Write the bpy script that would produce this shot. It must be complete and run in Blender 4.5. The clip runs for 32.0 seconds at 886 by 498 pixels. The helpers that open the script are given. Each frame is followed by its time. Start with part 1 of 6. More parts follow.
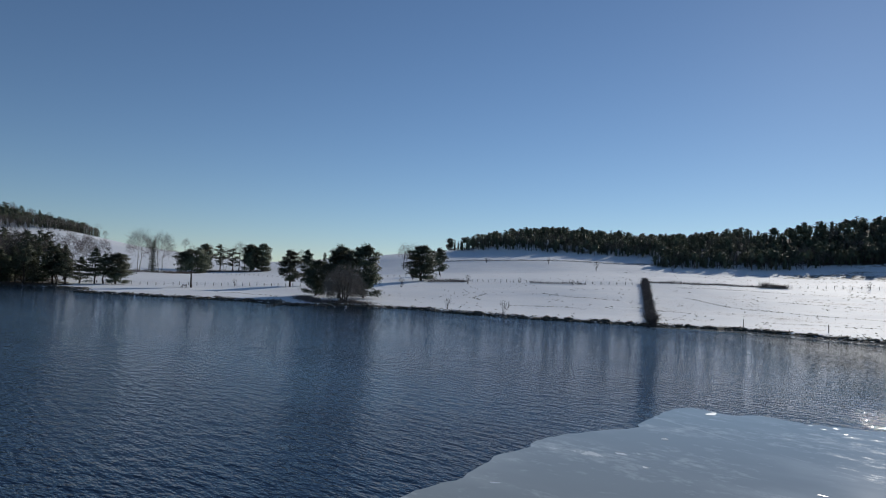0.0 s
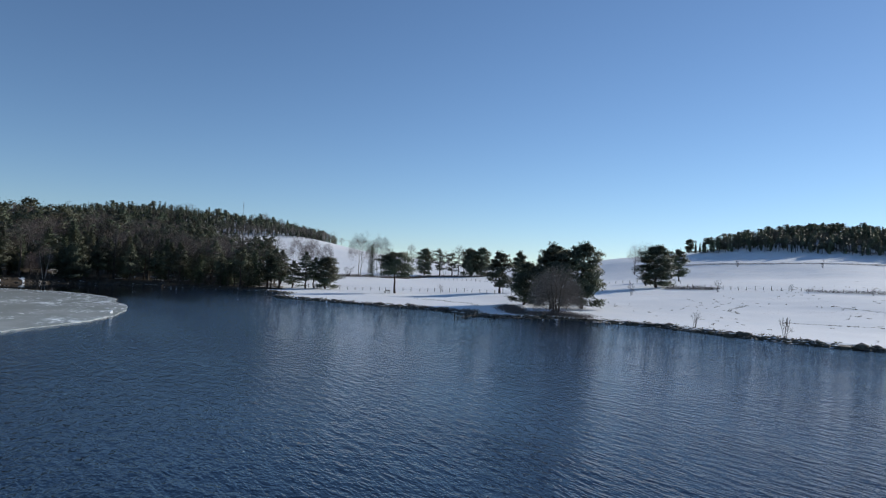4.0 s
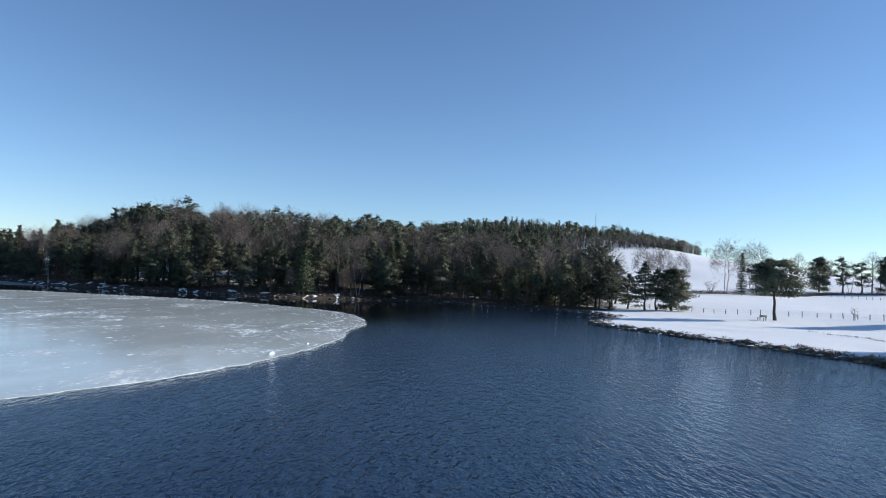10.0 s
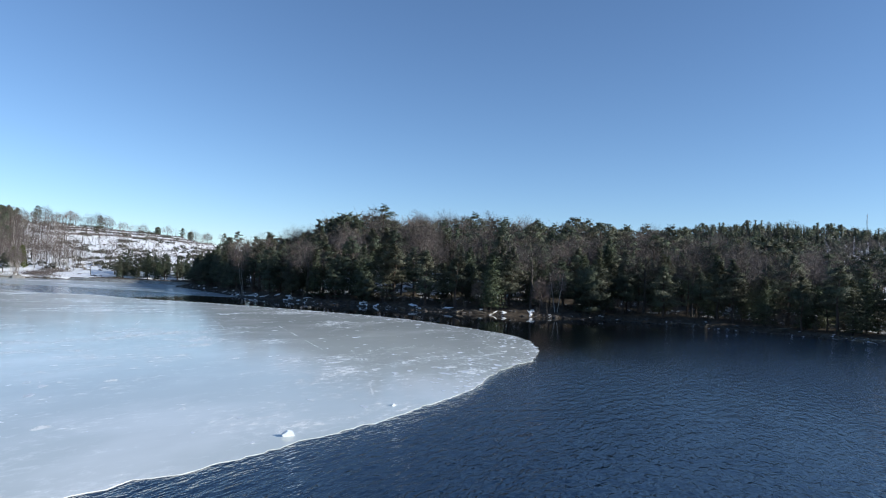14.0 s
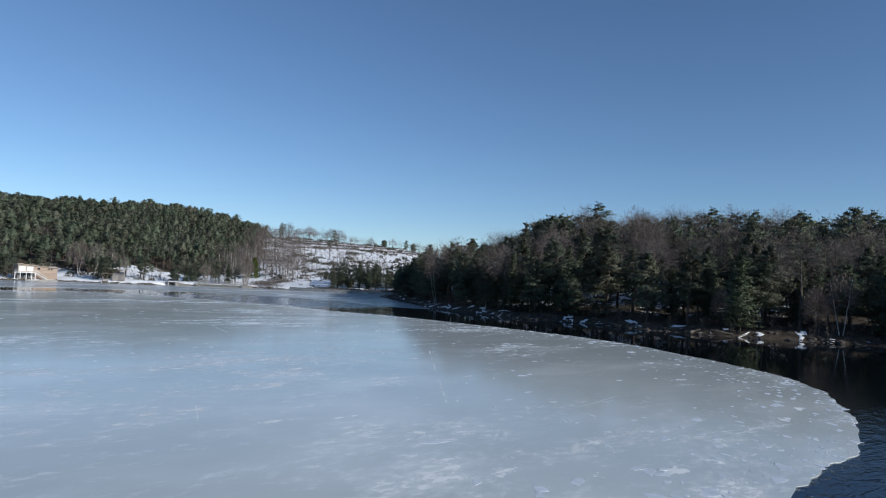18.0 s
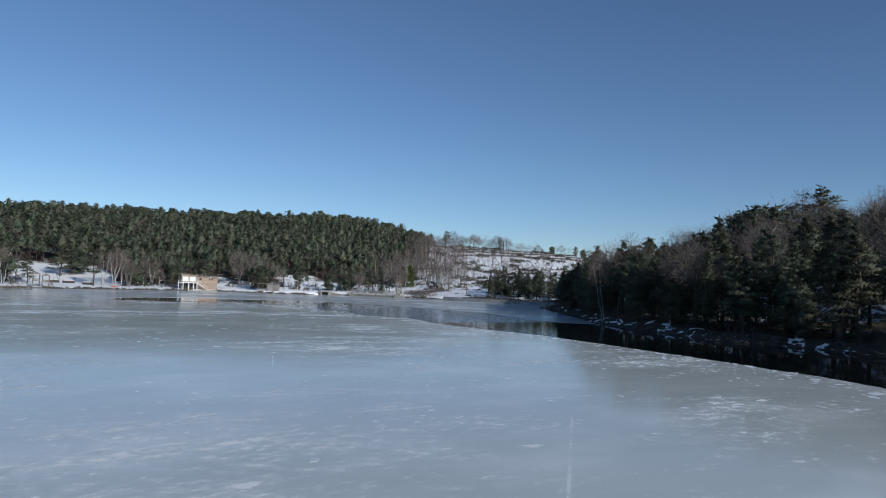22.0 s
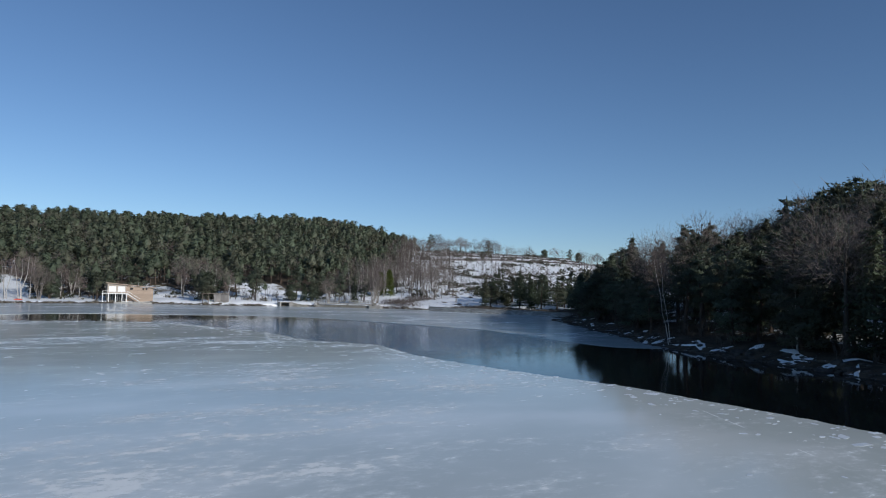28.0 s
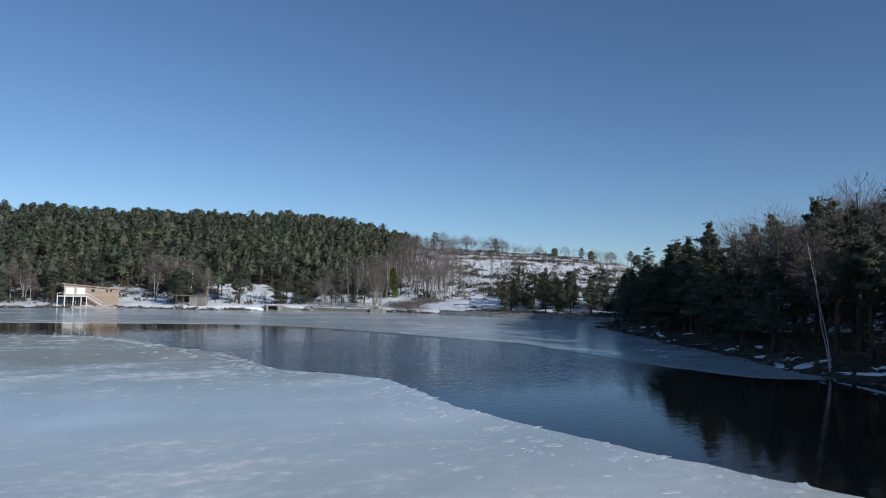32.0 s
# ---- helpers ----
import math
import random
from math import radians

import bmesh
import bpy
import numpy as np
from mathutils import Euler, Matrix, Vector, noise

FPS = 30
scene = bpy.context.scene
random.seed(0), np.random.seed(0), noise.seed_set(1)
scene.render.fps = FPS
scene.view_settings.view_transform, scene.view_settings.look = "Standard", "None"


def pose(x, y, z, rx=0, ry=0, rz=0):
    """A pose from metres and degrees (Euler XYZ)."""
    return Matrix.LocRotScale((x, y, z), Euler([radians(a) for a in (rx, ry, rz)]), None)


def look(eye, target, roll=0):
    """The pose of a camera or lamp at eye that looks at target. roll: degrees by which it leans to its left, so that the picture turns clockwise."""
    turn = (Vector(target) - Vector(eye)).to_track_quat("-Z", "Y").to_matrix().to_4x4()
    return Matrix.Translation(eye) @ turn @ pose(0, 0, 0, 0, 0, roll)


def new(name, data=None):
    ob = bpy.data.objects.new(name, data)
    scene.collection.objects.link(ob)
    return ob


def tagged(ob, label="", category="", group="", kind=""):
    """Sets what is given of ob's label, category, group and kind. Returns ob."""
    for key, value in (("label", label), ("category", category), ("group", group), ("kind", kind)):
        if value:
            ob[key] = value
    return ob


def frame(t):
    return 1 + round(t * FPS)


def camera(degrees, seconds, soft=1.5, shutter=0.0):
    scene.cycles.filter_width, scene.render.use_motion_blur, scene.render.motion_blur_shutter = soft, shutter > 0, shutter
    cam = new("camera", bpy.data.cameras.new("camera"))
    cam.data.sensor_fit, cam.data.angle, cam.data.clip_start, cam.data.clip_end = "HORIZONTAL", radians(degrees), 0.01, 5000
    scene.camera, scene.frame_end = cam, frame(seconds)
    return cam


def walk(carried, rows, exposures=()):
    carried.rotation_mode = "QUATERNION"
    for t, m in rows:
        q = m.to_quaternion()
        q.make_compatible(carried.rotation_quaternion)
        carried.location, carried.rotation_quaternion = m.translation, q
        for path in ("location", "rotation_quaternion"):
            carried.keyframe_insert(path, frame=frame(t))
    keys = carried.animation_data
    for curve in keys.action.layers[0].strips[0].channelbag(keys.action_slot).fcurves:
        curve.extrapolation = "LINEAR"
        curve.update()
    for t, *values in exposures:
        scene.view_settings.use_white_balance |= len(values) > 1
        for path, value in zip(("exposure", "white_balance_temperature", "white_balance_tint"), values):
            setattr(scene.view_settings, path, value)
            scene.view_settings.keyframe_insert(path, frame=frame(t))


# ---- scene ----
cam = camera(67.55, 32.0, soft=1.1)
# seconds, x, y, z, yaw, pitch, roll
ROWS = [
    (0.0, 6.48, -1.63, 5.847, 39.68, 2.77, -2.33),
    (0.5, 4.40, 1.31, 5.885, 41.87, 2.74, -2.38),
    (1.0, 2.31, 4.11, 5.902, 44.27, 2.71, -2.39),
    (1.5, 0.06, 6.92, 5.897, 46.86, 2.66, -2.41),
    (2.0, -2.30, 9.63, 5.893, 49.39, 2.63, -2.45),
    (2.5, -4.71, 12.16, 5.868, 51.87, 2.62, -2.45),
    (3.0, -7.16, 14.56, 5.863, 54.32, 2.56, -2.46),
    (3.5, -9.76, 16.84, 5.858, 56.81, 2.50, -2.56),
    (5.5, -20.71, 25.77, 6.059, 66.96, 2.30, -2.48),
    (6.0, -23.88, 27.67, 6.091, 69.64, 2.28, -2.48),
    (6.5, -27.07, 29.48, 6.140, 72.37, 2.24, -2.51),
    (7.0, -30.30, 31.22, 6.166, 75.15, 2.26, -2.43),
    (7.5, -33.54, 32.80, 6.232, 77.88, 2.26, -2.48),
    (8.0, -36.78, 34.27, 6.275, 80.34, 2.26, -2.54),
    (8.5, -40.03, 35.54, 6.295, 82.67, 2.29, -2.49),
    (9.0, -43.25, 36.62, 6.314, 85.27, 2.30, -2.51),
    (9.5, -46.47, 37.53, 6.332, 87.62, 2.33, -2.48),
    (10.0, -49.74, 38.28, 6.372, 90.23, 2.32, -2.52),
    (10.5, -53.01, 38.92, 6.372, 92.82, 2.34, -2.53),
    (11.0, -56.30, 39.45, 6.396, 95.24, 2.37, -2.56),
    (11.5, -59.52, 39.84, 6.465, 97.45, 2.41, -2.56),
    (12.0, -62.86, 40.14, 6.496, 99.75, 2.44, -2.58),
    (12.5, -66.19, 40.30, 6.526, 102.20, 2.47, -2.55),
    (13.0, -69.57, 40.31, 6.514, 104.63, 2.51, -2.58),
    (13.5, -72.88, 40.18, 6.519, 107.03, 2.53, -2.55),
    (14.0, -76.12, 39.90, 6.501, 109.47, 2.53, -2.60),
    (14.5, -78.97, 39.49, 6.479, 111.67, 2.55, -2.56),
    (16.5, -91.16, 36.14, 6.253, 121.41, 2.65, -2.58),
    (17.0, -93.95, 35.01, 6.223, 123.85, 2.66, -2.57),
    (17.5, -96.82, 33.73, 6.168, 126.37, 2.68, -2.52),
    (18.0, -99.66, 32.35, 6.130, 128.83, 2.66, -2.53),
    (18.5, -102.53, 30.81, 6.087, 131.22, 2.66, -2.52),
    (19.0, -105.37, 29.19, 6.061, 133.67, 2.67, -2.49),
    (19.5, -108.09, 27.45, 6.054, 136.08, 2.65, -2.43),
    (20.0, -110.72, 25.62, 6.089, 138.22, 2.67, -2.39),
    (20.5, -113.27, 23.67, 6.104, 139.78, 2.70, -2.32),
    (21.0, -115.67, 21.61, 6.081, 141.07, 2.76, -2.28),
    (21.5, -117.98, 19.42, 6.063, 142.48, 2.79, -2.22),
    (22.0, -120.24, 17.08, 6.027, 143.64, 2.83, -2.19),
    (22.5, -122.37, 14.66, 5.994, 144.10, 2.87, -2.10),
    (23.0, -124.43, 12.21, 5.963, 144.05, 2.94, -2.03),
    (23.5, -126.43, 9.71, 5.933, 143.86, 3.00, -1.95),
    (24.0, -128.43, 7.20, 5.884, 143.71, 3.05, -1.88),
    (24.5, -130.39, 4.66, 5.837, 143.56, 3.11, -1.81),
    (25.0, -132.32, 2.08, 5.792, 143.39, 3.16, -1.75),
    (25.5, -134.20, -0.52, 5.770, 143.23, 3.25, -1.67),
    (27.5, -140.62, -10.61, 5.815, 142.45, 3.47, -1.51),
    (28.0, -142.46, -13.26, 5.778, 142.31, 3.52, -1.47),
    (28.5, -144.23, -15.91, 5.724, 142.25, 3.53, -1.44),
    (29.0, -145.94, -18.58, 5.672, 142.20, 3.56, -1.41),
    (29.5, -147.61, -21.28, 5.643, 142.34, 3.59, -1.37),
    (30.0, -149.26, -24.06, 5.637, 142.77, 3.57, -1.36),
    (30.5, -150.93, -26.88, 5.590, 142.94, 3.59, -1.35),
    (31.0, -152.51, -29.69, 5.565, 142.73, 3.61, -1.30),
    (31.5, -154.08, -32.52, 5.581, 142.53, 3.61, -1.28),
    (32.0, -155.69, -35.36, 5.597, 142.33, 3.62, -1.27),
]
walk(cam, [(t, pose(x, y, z, 90 + pitch, roll, yaw)) for t, x, y, z, yaw, pitch, roll in ROWS],
     [(0.0, -0.66, 6450, 10), (2.0, -0.36, 6400, 10), (6.0, 0.03, 6350, 10), (9.0, 0.30, 6300, 10), (13.0, 0.42, 6250, 10),
      (17.0, 0.02, 6200, 10), (20.0, -0.31, 6150, 10), (26.0, -0.39, 6150, 10), (32.0, -0.34, 6150, 10)])

# ---------------------------------------------------------------- sun and sky
SUN_WAY = Vector((-0.107, 0.930, 0.352)).normalized()
world = bpy.data.worlds.new("winter_sky")
scene.world = world
world.use_nodes = True
sky = world.node_tree.nodes.new("ShaderNodeTexSky")
sky.sky_type, sky.sun_disc = "NISHITA", False
sky.sun_elevation, sky.sun_rotation = radians(20.6), radians(-6.5)
sky.altitude, sky.air_density, sky.dust_density, sky.ozone_density = 1500, 1.0, 0.10, 3.8
world.node_tree.nodes["Background"].inputs["Strength"].default_value = 0.118
world.node_tree.links.new(sky.outputs["Color"], world.node_tree.nodes["Background"].inputs["Color"])
sun = new("sun", bpy.data.lights.new("sun", "SUN"))
sun.data.energy, sun.data.angle, sun.data.color = 4.7, radians(0.53), (1.0, 0.95, 0.87)
sun.matrix_world = look(SUN_WAY * 300, (0, 0, 0))

# ---------------------------------------------------------------- materials
def material(name):
    m = bpy.data.materials.new(name)
    m.use_nodes = True
    return m, m.node_tree, m.node_tree.nodes["Principled BSDF"]


def node(tree, kind, links=(), **values):
    n = tree.nodes.new("ShaderNode" + kind)
    for key, value in values.items():
        if key in n.inputs:
            n.inputs[key].default_value = value
        else:
            setattr(n, key, value)
    for key, source in links:
        tree.links.new(source, n.inputs[key])
    return n


def where(tree, scale=(1, 1, 1), turn=0.0, local=False):
    c = tree.nodes.new("ShaderNodeTexCoord" if local else "ShaderNodeNewGeometry")
    return node(tree, "Mapping", [("Vector", c.outputs["Object" if local else "Position"])], Scale=scale, Rotation=(0, 0, turn)).outputs[0]


def cloud(tree, vector, scale, detail=4.0, rough=0.55):
    return node(tree, "TexNoise", [("Vector", vector)], Scale=scale, Detail=detail, Roughness=rough).outputs["Fac"]


def band(tree, value, low, high, a=0.0, b=1.0):
    n = tree.nodes.new("ShaderNodeMapRange")
    n.interpolation_type = "SMOOTHSTEP"
    for key, v in (("From Min", low), ("From Max", high), ("To Min", a), ("To Max", b)):
        n.inputs[key].default_value = v
    tree.links.new(value, n.inputs["Value"])
    return n.outputs[0]


def sums(tree, kind, a, b):
    n = tree.nodes.new("ShaderNodeMath")
    n.operation = kind
    for slot, v in enumerate((a, b)):
        if isinstance(v, (int, float)):
            n.inputs[slot].default_value = v
        else:
            tree.links.new(v, n.inputs[slot])
    return n.outputs[0]


def blend(tree, fac, a, b):
    n = tree.nodes.new("ShaderNodeMix")
    n.data_type = "RGBA"
    if isinstance(fac, (int, float)):
        n.inputs[0].default_value = fac
    else:
        tree.links.new(fac, n.inputs[0])
    for slot, v in ((6, a), (7, b)):
        if isinstance(v, tuple):
            n.inputs[slot].default_value = (*v, 1)
        else:
            tree.links.new(v, n.inputs[slot])
    return n.outputs[2]


def bump(tree, shader, value, strength, distance):
    n = node(tree, "Bump", [("Height", value)], Strength=strength, Distance=distance)
    tree.links.new(n.outputs[0], shader.inputs["Normal"])


def plain(name, dark, light, scale=3.0, rough=0.8, metal=0.0, relief=0.3, depth=0.02, grain=(1, 1, 1), vary=0.25):
    """Two tones mixed by noise at two sizes, a shift from object to object, and fine relief."""
    m, tree, shader = material(name)
    v = where(tree, grain, local=True)
    a, b = cloud(tree, v, scale, 5), cloud(tree, v, scale * 7, 3)
    mix = band(tree, sums(tree, "ADD", sums(tree, "MULTIPLY", a, 0.65), sums(tree, "MULTIPLY", b, 0.35)), 0.3, 0.7)
    colour = blend(tree, mix, dark, light)
    info = tree.nodes.new("ShaderNodeObjectInfo")
    tint = node(tree, "HueSaturation", [("Color", colour), ("Value", band(tree, info.outputs["Random"], 0, 1, 1 - vary, 1 + vary))])
    tree.links.new(tint.outputs[0], shader.inputs["Base Color"])
    shader.inputs["Roughness"].default_value, shader.inputs["Metallic"].default_value = rough, metal
    if relief:
        bump(tree, shader, b, relief, depth)
    return m


def needles(name, dark, light, brown):
    """Foliage: the tone shifts from tree to tree and from tuft to tuft; some light passes through."""
    m, tree, shader = material(name)
    geo, info = tree.nodes.new("ShaderNodeNewGeometry"), tree.nodes.new("ShaderNodeObjectInfo")
    own = sums(tree, "FRACT", sums(tree, "ADD", info.outputs["Random"], node(tree, "Attribute", attribute_name="tone").outputs["Fac"]), 0.0)
    tuft = geo.outputs["Random Per Island"]
    patch = cloud(tree, where(tree, local=True), 0.6, 3)
    mix = sums(tree, "ADD", sums(tree, "MULTIPLY", tuft, 0.3), sums(tree, "MULTIPLY", band(tree, patch, 0.3, 0.7), 0.6))
    colour = blend(tree, mix, dark, light)
    colour = blend(tree, band(tree, cloud(tree, where(tree), 0.13, 2), 0.42, 0.66, 0.0, 0.75), colour, brown)
    tint = node(tree, "HueSaturation", [("Color", colour), ("Value", sums(tree, "MULTIPLY", band(tree, own, 0, 1, 0.86, 1.18), band(tree, cloud(tree, where(tree), 0.23, 1), 0.35, 0.65, 0.8, 1.25)))])
    tree.links.new(tint.outputs[0], shader.inputs["Base Color"])
    shader.inputs["Roughness"].default_value = 0.6
    shader.inputs["Specular IOR Level"].default_value = 0.25
    thin = node(tree, "BsdfTranslucent", [("Color", tint.outputs[0])])
    mix = node(tree, "MixShader", [(1, shader.outputs[0]), (2, thin.outputs[0])], Fac=0.27)
    tree.links.new(mix.outputs[0], tree.nodes["Material Output"].inputs["Surface"])
    return m


PINE_NEEDLES = needles("pine_needles", (0.056, 0.076, 0.053), (0.135, 0.157, 0.104), (0.108, 0.102, 0.07))
SPRUCE_NEEDLES = needles("spruce_needles", (0.042, 0.060, 0.038), (0.100, 0.125, 0.070), (0.09, 0.09, 0.055))
FAR_NEEDLES = needles("woodland_needles", (0.066, 0.086, 0.056), (0.112, 0.134, 0.084), (0.115, 0.112, 0.078))
HEDGE_GREEN = needles("thuja_green", (0.05, 0.07, 0.012), (0.10, 0.12, 0.03), (0.09, 0.09, 0.03))
PINE_BARK = plain("pine_bark", (0.042, 0.031, 0.025), (0.11, 0.076, 0.055), 2.0, 0.9, 0, 0.6, 0.03, (1, 1, 0.35))
DARK_BARK = plain("dark_bark", (0.035, 0.030, 0.026), (0.095, 0.08, 0.066), 2.5, 0.9, 0, 0.6, 0.03, (1, 1, 0.3))
BIRCH_BARK = plain("birch_bark", (0.22, 0.20, 0.18), (0.72, 0.69, 0.64), 2.2, 0.7, 0, 0.3, 0.01, (1, 1, 2.5), 0.12)
TWIGS = plain("bare_twigs", (0.085, 0.069, 0.061), (0.20, 0.162, 0.142), 1.2, 0.85, 0, 0, 0, (1, 1, 1), 0.3)
BIRCH_TWIGS = plain("birch_twigs", (0.10, 0.076, 0.068), (0.22, 0.17, 0.15), 1.2, 0.85, 0, 0, 0, (1, 1, 1), 0.25)
WILLOW_TWIGS = plain("willow_twigs", (0.16, 0.14, 0.125), (0.29, 0.255, 0.22), 1.2, 0.85, 0, 0, 0, (1, 1, 1), 0.2)
BRUSH_TWIGS = plain("brushwood_twigs", (0.065, 0.055, 0.047), (0.15, 0.125, 0.10), 1.2, 0.85, 0, 0, 0, (1, 1, 1), 0.2)
RED_TWIGS = plain("reddish_twigs", (0.14, 0.105, 0.09), (0.29, 0.22, 0.185), 1.2, 0.85, 0, 0, 0, (1, 1, 1), 0.25)
PALE_BARK = plain("pale_grey_bark", (0.16, 0.14, 0.12), (0.36, 0.32, 0.28), 2.5, 0.85, 0, 0.4, 0.02, (1, 1, 0.4))
SCRUB_GREEN = needles("juniper_green", (0.035, 0.042, 0.026), (0.09, 0.095, 0.055), (0.10, 0.08, 0.055))
POST_WOOD = plain("weathered_post", (0.06, 0.05, 0.04), (0.20, 0.17, 0.14), 6, 0.9, 0, 0.5, 0.01, (1, 1, 0.3))
CLADDING = plain("larch_cladding", (0.27, 0.20, 0.145), (0.43, 0.33, 0.25), 3, 0.7, 0, 0.3, 0.01, (0.3, 0.3, 4), 0.12)
PALE_BOARD = plain("pale_render", (0.32, 0.275, 0.225), (0.43, 0.375, 0.31), 2, 0.8, 0, 0.2, 0.005, (1, 1, 1), 0.04)
WHITE_PAINT = plain("white_paint", (0.70, 0.70, 0.68), (0.82, 0.81, 0.79), 3, 0.55, 0, 0.1, 0.004, (1, 1, 1), 0.04)
DARK_GLASS = plain("dark_glass", (0.012, 0.016, 0.018), (0.022, 0.028, 0.03), 1, 0.06, 0, 0, 0, (1, 1, 1), 0.1)
ROOFING = plain("roof_felt", (0.20, 0.16, 0.13), (0.32, 0.27, 0.22), 2, 0.85, 0, 0.3, 0.01)
GREY_BOARD = plain("grey_boards", (0.14, 0.13, 0.12), (0.27, 0.25, 0.235), 3, 0.85, 0, 0.4, 0.01, (1, 1, 0.25))
DAM_GRANITE = plain("dam_granite", (0.24, 0.24, 0.23), (0.44, 0.435, 0.42), 1.4, 0.9, 0, 0.5, 0.02)
CONCRETE = plain("concrete", (0.20, 0.19, 0.175), (0.38, 0.37, 0.34), 1.2, 0.9, 0, 0.4, 0.01)
DARK_STONE = plain("dam_stone", (0.07, 0.068, 0.06), (0.19, 0.18, 0.155), 1.4, 0.92, 0, 0.6, 0.03)
IRON = plain("grey_iron", (0.20, 0.20, 0.21), (0.34, 0.34, 0.35), 5, 0.5, 0.6, 0.1, 0.002)
RED_PAINT = plain("red_plastic", (0.45, 0.05, 0.03), (0.60, 0.09, 0.05), 3, 0.5, 0, 0, 0)
DRY_GRASS = plain("dry_grass", (0.13, 0.10, 0.05), (0.30, 0.24, 0.13), 1.5, 0.9, 0, 0, 0)


def snowy(name, dark, light, amount):
    """Rock or heath that carries snow on what faces up."""
    m, tree, shader = material(name)
    geo = tree.nodes.new("ShaderNodeNewGeometry")
    v = where(tree)
    colour = blend(tree, band(tree, cloud(tree, v, 1.3, 5), 0.3, 0.7), dark, light)
    up = tree.nodes.new("ShaderNodeSeparateXYZ")
    tree.links.new(geo.outputs["Normal"], up.inputs[0])
    lies = sums(tree, "ADD", up.outputs["Z"], sums(tree, "MULTIPLY", cloud(tree, v, 0.9, 4), 0.8))
    colour = blend(tree, band(tree, lies, 1.42 - amount, 1.5 - amount), colour, (0.82, 0.84, 0.88))
    tree.links.new(colour, shader.inputs["Base Color"])
    shader.inputs["Roughness"].default_value = 0.85
    bump(tree, shader, cloud(tree, v, 6, 4), 0.5, 0.03)
    return m


BANK_STONE = snowy("bank_stone", (0.045, 0.038, 0.030), (0.14, 0.12, 0.09), 0.05)
# Darker and less snowy than the field bank's stone.
DARK_BANK_STONE = snowy("headland_stone", (0.025, 0.022, 0.018), (0.085, 0.072, 0.06), 0.02)
SCRUB_STONE = snowy("heath_stone", (0.06, 0.05, 0.04), (0.17, 0.14, 0.10), 0.1)


def ground_material():
    """Snow over dry grass and leaf litter; the vertex value 'bare' says how much of it has melted."""
    m, tree, shader = material("snowy_ground")
    v = where(tree)
    bare = node(tree, "Attribute", attribute_name="bare").outputs["Fac"]
    wide = cloud(tree, where(tree, (1, 2.2, 1), 0.35), 0.055, 5, 0.6)
    fine = cloud(tree, v, 0.75, 6, 0.65)
    tufts = cloud(tree, v, 2.6, 3)
    melt = sums(tree, "ADD", sums(tree, "MULTIPLY", wide, 0.42), sums(tree, "MULTIPLY", fine, 0.58))
    edge = sums(tree, "SUBTRACT", 0.80, sums(tree, "MULTIPLY", bare, 0.55))
    mask = band(tree, sums(tree, "SUBTRACT", melt, edge), -0.025, 0.03)
    speck = band(tree, sums(tree, "ADD", sums(tree, "MULTIPLY", tufts, 0.6), sums(tree, "MULTIPLY", wide, 0.4)), 0.585, 0.64, 0, 0.75)
    mask = sums(tree, "MAXIMUM", mask, sums(tree, "MULTIPLY", speck, band(tree, bare, 0.02, 0.2)))
    litter = blend(tree, band(tree, fine, 0.3, 0.7), (0.036, 0.028, 0.021), (0.095, 0.074, 0.052))
    grass = blend(tree, band(tree, tufts, 0.3, 0.7), (0.10, 0.085, 0.045), (0.22, 0.18, 0.10))
    earth = blend(tree, band(tree, bare, 0.35, 0.7), grass, litter)
    snow = blend(tree, band(tree, wide, 0.3, 0.7), (0.83, 0.85, 0.86), (0.90, 0.905, 0.905))
    tree.links.new(blend(tree, mask, snow, earth), shader.inputs["Base Color"])
    tree.links.new(band(tree, mask, 0, 1, 0.75, 0.9), shader.inputs["Roughness"])
    tree.links.new(band(tree, mask, 0, 1, 0.14, 0.2), shader.inputs["Specular IOR Level"])
    rise = sums(tree, "ADD", sums(tree, "MULTIPLY", fine, 0.6), sums(tree, "MULTIPLY", cloud(tree, v, 4, 3), 0.4))
    bump(tree, shader, rise, 0.5, 0.2)
    return m


def water_material():
    """Dark open water: wind ripples out on the lake, near mirror-calm in the lee of the headland."""
    m, tree, shader = material("lake_water")
    shader.inputs["IOR"].default_value = 1.333
    long = cloud(tree, where(tree, (0.5, 1.3, 1), 0.5), 1.9, 2, 0.55)
    small = cloud(tree, where(tree, (0.7, 1.4, 1), 0.25), 5.0, 2, 0.55)
    gust = band(tree, cloud(tree, where(tree, (0.5, 1.6, 1), 0.4), 0.045, 3), 0.3, 0.7, 0.55, 1.15)
    lee = node(tree, "Attribute", attribute_name="wind").outputs["Fac"]
    tree.links.new(band(tree, lee, 0.05, 0.9, 0.025, 0.05), shader.inputs["Roughness"])
    # Base colour nears black in calm water: the headland's tree shade put into it.
    tree.links.new(blend(tree, band(tree, lee, 0.1, 0.8), (0.004, 0.006, 0.008), (0.006, 0.018, 0.042)), shader.inputs["Base Color"])
    waves = sums(tree, "ADD", sums(tree, "MULTIPLY", long, 0.72), sums(tree, "MULTIPLY", small, 0.28))
    bump(tree, shader, sums(tree, "MULTIPLY", sums(tree, "MULTIPLY", waves, gust), lee), 1.0, 0.20)
    return m


